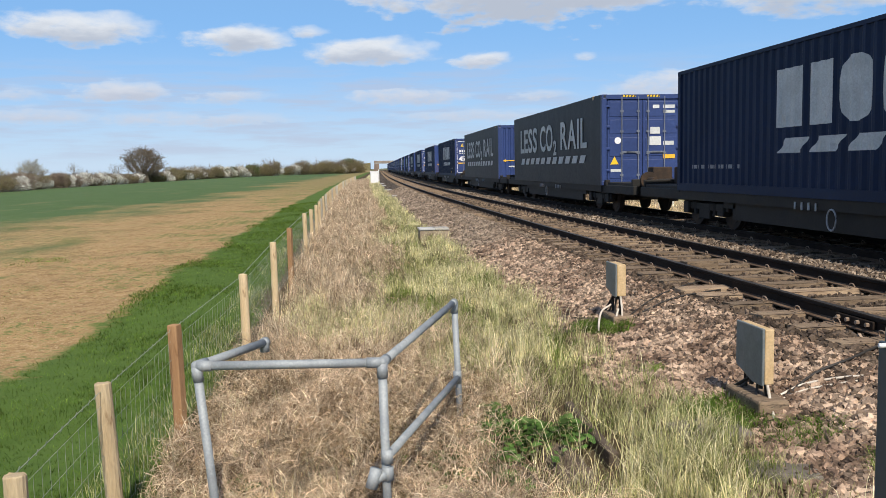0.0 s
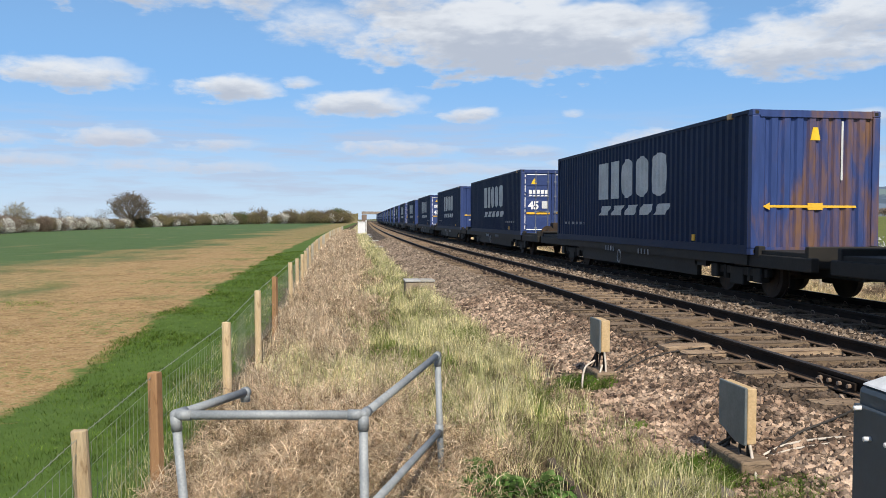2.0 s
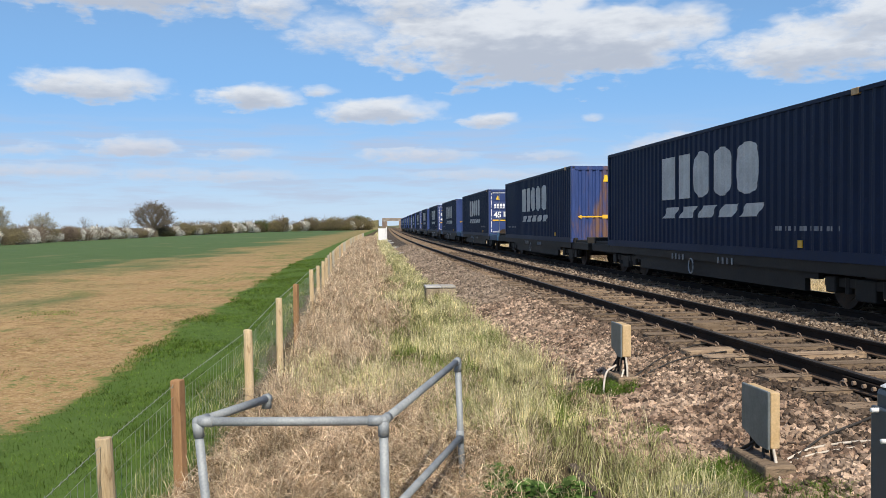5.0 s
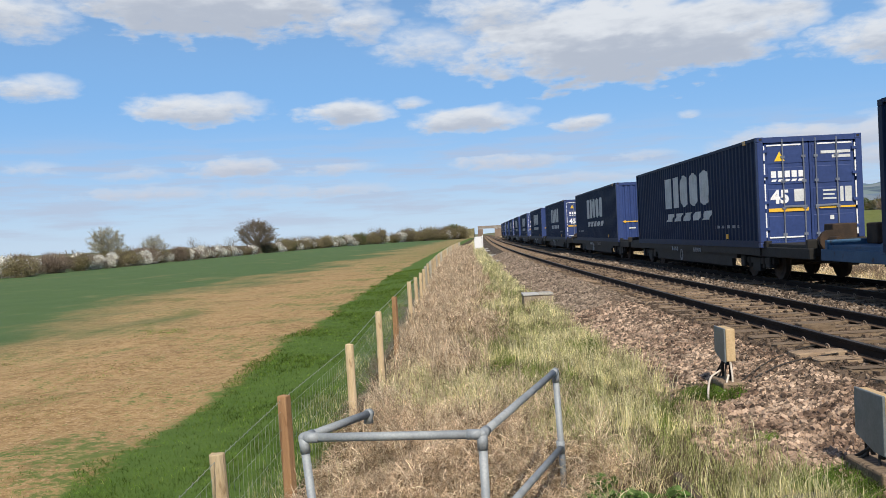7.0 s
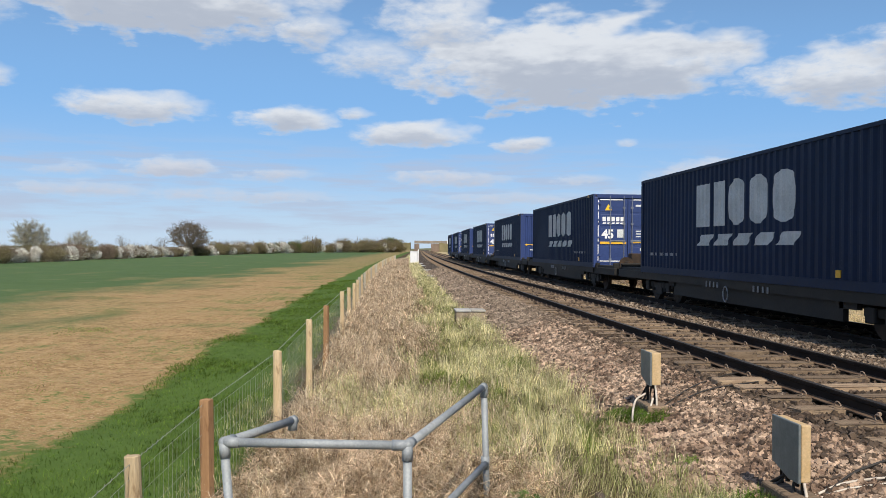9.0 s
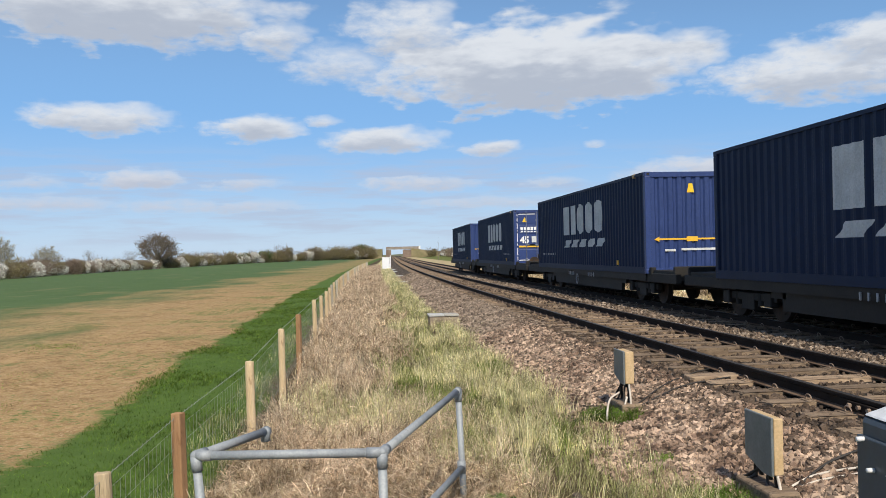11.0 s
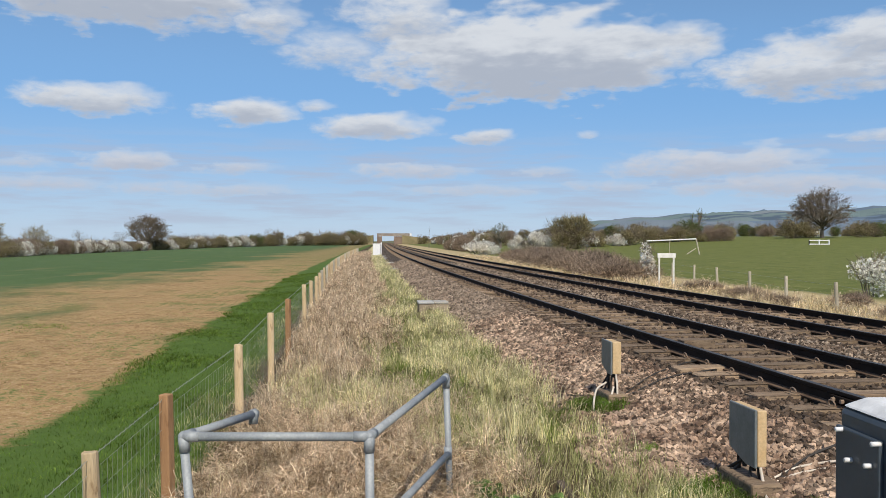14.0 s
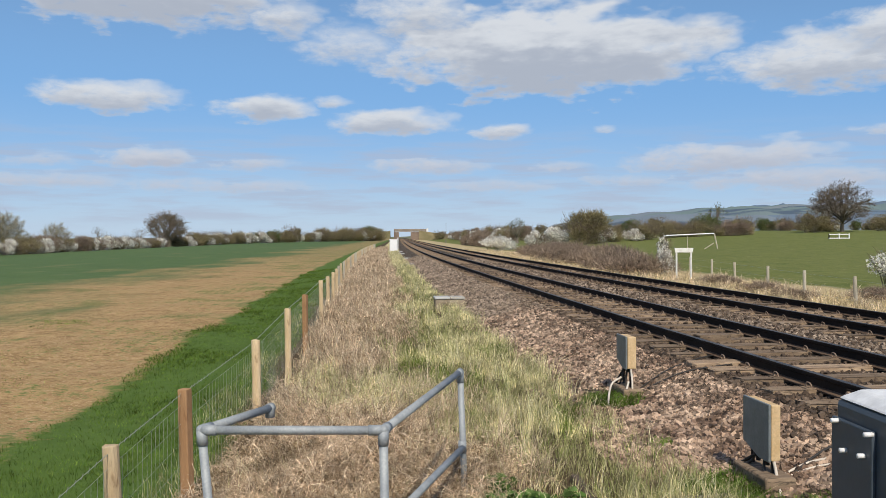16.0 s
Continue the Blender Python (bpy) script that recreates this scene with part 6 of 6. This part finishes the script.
blades("bleached_stalks", 36000, -5.7, -3.5, 7.5, 130, .20, .60, .0030, .5, "pale_dead", "bleached dead stalks along the fence", .9, brown_side, .9, .06, 2.0)
blades("bleached_wisps", 26000, -5.9, -3.2, 3.3, 12, .15, .42, .0034, 1.0, "pale_dead", "bleached wisps among the dead stalks", .9, clear_of_boards, 1.6, .04, 2.9)
blades("straw_grass", 15000, -5.0, -2.25, -5, 3.4, .16, .40, .0065, .6, "straw", "tall straw-yellow grass on the verge", .8, None, 1.1, .05, even=True)
blades("half_green_grass", 12000, -5.0, -2.2, -5, 3.4, .12, .34, .0065, .6, "straw_green", "yellow-green grass tufts on the verge", .8, None, 1.0, .05, 1.4, True)
blades("dead_stalks", 12000, -6.1, -3.6, -5, 3.3, .12, .36, .006, 1.2, "dead", "tangled brown dead stalks under the railing", .7, None, 1.3, .06, .7, True)
blades("margin_grass", 16000, -8.8, -6.15, -5, 3.6, .05, .14, .007, .8, "green", "mown green grass margin beside the fence", .5, None, .8, even=True)
blades("far_verge_grass", 16000, -4.2, -1.9, 45, 300, .2, .4, .005, .7, "straw", "dry grass along the line far ahead", .5)
blades("margin_grass", 92000, -9.2, -6.1, 3.5, 60, .04, .11, .0055, .9, "green", "mown green grass margin beside the fence", .5, ragged_edge, .8)
blades("field_weeds", 26000, -15.0, -8.8, 4.5, 26, .02, .06, .005, 1.0, "verge_green", "patchy green weeds in the drilled soil", 1.0, None, .45, .12, 3.0)
blades("margin_tufts", 2600, -6.75, -6.25, 5, 30, .10, .24, .004, .7, "straw_green", "dry tufts at the foot of the fence", 1.0, k=.7)
blades("trackside_straw", 42000, 6.5, 11.2, 13, 120, .12, .40, .0045, .8, "beige", "dry straw grass beyond the far track", .6, tuft=.05)
blades("trackside_dead", 22000, 8.2, 12.2, 13, 110, .15, .50, .0045, .8, "pale_dead", "bleached dead stalks at the pasture fence", .8, tuft=.05)


def spot(cx, cy, r):
    return lambda x, y: (np.hypot(x - cx, y - cy) < r * (0.6 + .8 * clump(x * 3, y * 3)))


for cx, cy, r, n in ((2.05, 6.4, .35, 5000), (2.45, 5.85, .28, 5000), (2.75, 5.1, .22, 5000), (1.75, 9.8, .35, 5000), (1.9, 7.9, .10, 5000), (3.2, 5.2, .18, 5000)):
    blades("grass_tuft", n, cx - float(rail_x(cy)) - .5, cx - float(rail_x(cy)) + .5, cy - .5, cy + .5, .06, .20, .006, .9, "green", "green grass tuft growing in the ballast", 0, spot(cx, cy, r)).data.materials[0] = M["green"]


def stones(n, u0, u1, y0, y1, material="stone", label="pinkish-grey crushed stone ballast", even=False):
    """Angular crushed stones, each a jittered block."""
    y = RNG.uniform(y0, y1, n) if even else y0 * (y1 / y0) ** RNG.random(n)
    u = RNG.uniform(u0, u1, n)
    x = rail_x(y) + u
    rails = np.array([0, GAUGE, SPACING, SPACING + GAUGE])
    ok = np.min(np.abs(u[:, None] - rails[None]), 1) > .085
    edge = -2.3 + .35 * np.sin(y * 1.3) + .2 * np.sin(y * 3.1)
    ok &= (u > edge) | (RNG.random(n) < .12)
    bed = ((u > -.5) & (u < 2.0)) | ((u > SPACING - .5) & (u < SPACING + 2.0))
    ok &= ~bed | (RNG.random(n) < .70)
    x, y, u = x[ok], y[ok], u[ok]
    n = len(x)
    s = (.010 + .022 * RNG.random(n) ** 1.5) * np.maximum(1, np.hypot(x, y) / 13) ** .55
    z = ground_z(x, y) + RNG.uniform(-.35, .75, n) * s
    base = np.array([[-1, -1, -1], [1, -1, -1], [1, 1, -1], [-1, 1, -1], [-1, -1, 1], [1, -1, 1], [1, 1, 1], [-1, 1, 1]], float) * np.array([1.15, .8, .62])
    v = base[None] * (1 + RNG.uniform(-.42, .30, (n, 8, 3)))
    q = RNG.normal(size=(n, 4))
    q /= np.linalg.norm(q, axis=1)[:, None]
    a, b, c, d = q.T
    rot = np.stack([1 - 2 * (c * c + d * d), 2 * (b * c - d * a), 2 * (b * d + c * a), 2 * (b * c + d * a), 1 - 2 * (b * b + d * d), 2 * (c * d - b * a), 2 * (b * d - c * a), 2 * (c * d + b * a), 1 - 2 * (b * b + c * c)], 1).reshape(n, 3, 3)
    v = np.einsum("nij,nkj->nki", rot, v) * s[:, None, None] + np.stack([x, y, z], 1)[:, None]
    f = np.array([[0, 3, 2, 1], [4, 5, 6, 7], [0, 1, 5, 4], [1, 2, 6, 5], [2, 3, 7, 6], [3, 0, 4, 7]])
    faces = (np.arange(n)[:, None, None] * 8 + f[None]).reshape(-1, 4)
    tagged(new("ballast_stones", quick_mesh("ballast_stones", v.reshape(-1, 3), faces, M[material])), label, "ballast", kind="stuff")


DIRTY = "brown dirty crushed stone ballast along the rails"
stones(64000, -2.6, -.7, 4.2, 20)
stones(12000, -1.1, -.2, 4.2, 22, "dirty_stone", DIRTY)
CESS = "grey-brown crushed stone ballast on the shoulder"
stones(12000, -2.4, -.9, 10, 40, "cess_stone", CESS)
stones(27000, -2.3, -.5, 19, 70, "cess_stone", CESS)
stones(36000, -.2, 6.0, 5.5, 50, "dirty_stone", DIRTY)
stones(9000, 1.95, 3.1, 6, 60, "cess_stone", CESS)
stones(7000, -2.6, -.2, -5, 4.3, even=True)
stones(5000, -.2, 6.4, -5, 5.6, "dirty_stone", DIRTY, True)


def leafy_weed(x, y, r, n, seed, label):
    """Low weed with lobed leaves on short stems."""
    rng = np.random.default_rng(seed)
    th = empty("leafy_weed", pose(x, y, gz(x, y)), label, "weed", "leafy weeds in the verge")
    p = rng.normal(size=(n, 2)) * r * .5
    z = .08 + .16 * rng.random(n) * np.exp(-(p ** 2).sum(1) / r ** 2)
    co, fa, sc, sf = [], [], [], []
    for (px, py), pz in zip(p, z):
        a, s, t = rng.uniform(0, 6.28), rng.uniform(.022, .05), rng.uniform(-.5, .5, 2)
        b = len(co)
        ring = 8
        co.append((px, py, pz))
        for k in range(ring):
            ang = a + k * 6.2832 / ring
            q = s * (1.0 if k % 2 else .68)
            co.append((px + math.cos(ang) * q, py + math.sin(ang) * q, pz + q * (t[0] * math.cos(ang) + t[1] * math.sin(ang)) - .008))
        fa += [(b, b + 1 + k, b + 1 + (k + 1) % ring) for k in range(ring)]
        c = len(sc)
        sc += [(px * .8 - .003, py * .8, -.02), (px * .8 + .003, py * .8, -.02), (px, py, pz)]
        sf.append((c, c + 1, c + 2))
    o = new("foliage", quick_mesh("foliage", co, fa, M["leaf"]))
    o.parent = th
    o = new("stem", quick_mesh("stem", sc, sf, M["straw_green"]))
    o.parent = th


leafy_weed(.56, 6.12, .30, 170, 1, "green nettle clump among old boards")
leafy_weed(.84, 6.2, .18, 90, 2, "green nettle clump among old boards")
leafy_weed(.22, 6.1, .25, 90, 3, "small green weed in the dead grass")
leafy_weed(.32, 5.5, .20, 60, 4, "small green weed in the dead grass")
for x, y, r, n, seed in ((-1.78, 5.2, .20, 70, 11), (-1.18, 4.62, .22, 60, 12), (.02, 5.6, .30, 90, 13), (.28, 5.15, .25, 80, 14), (-.15, 4.95, .20, 45, 15), (.30, 6.6, .25, 70, 16)):
    leafy_weed(x, y, r, n, seed, "small bramble leaves among the dead stems")
leafy_weed(-1.35, 5.3, .25, 70, 5, "small green weed by the fence")
leafy_weed(-.75, 9.0, .3, 80, 6, "small green weed in pale grass")

motions()
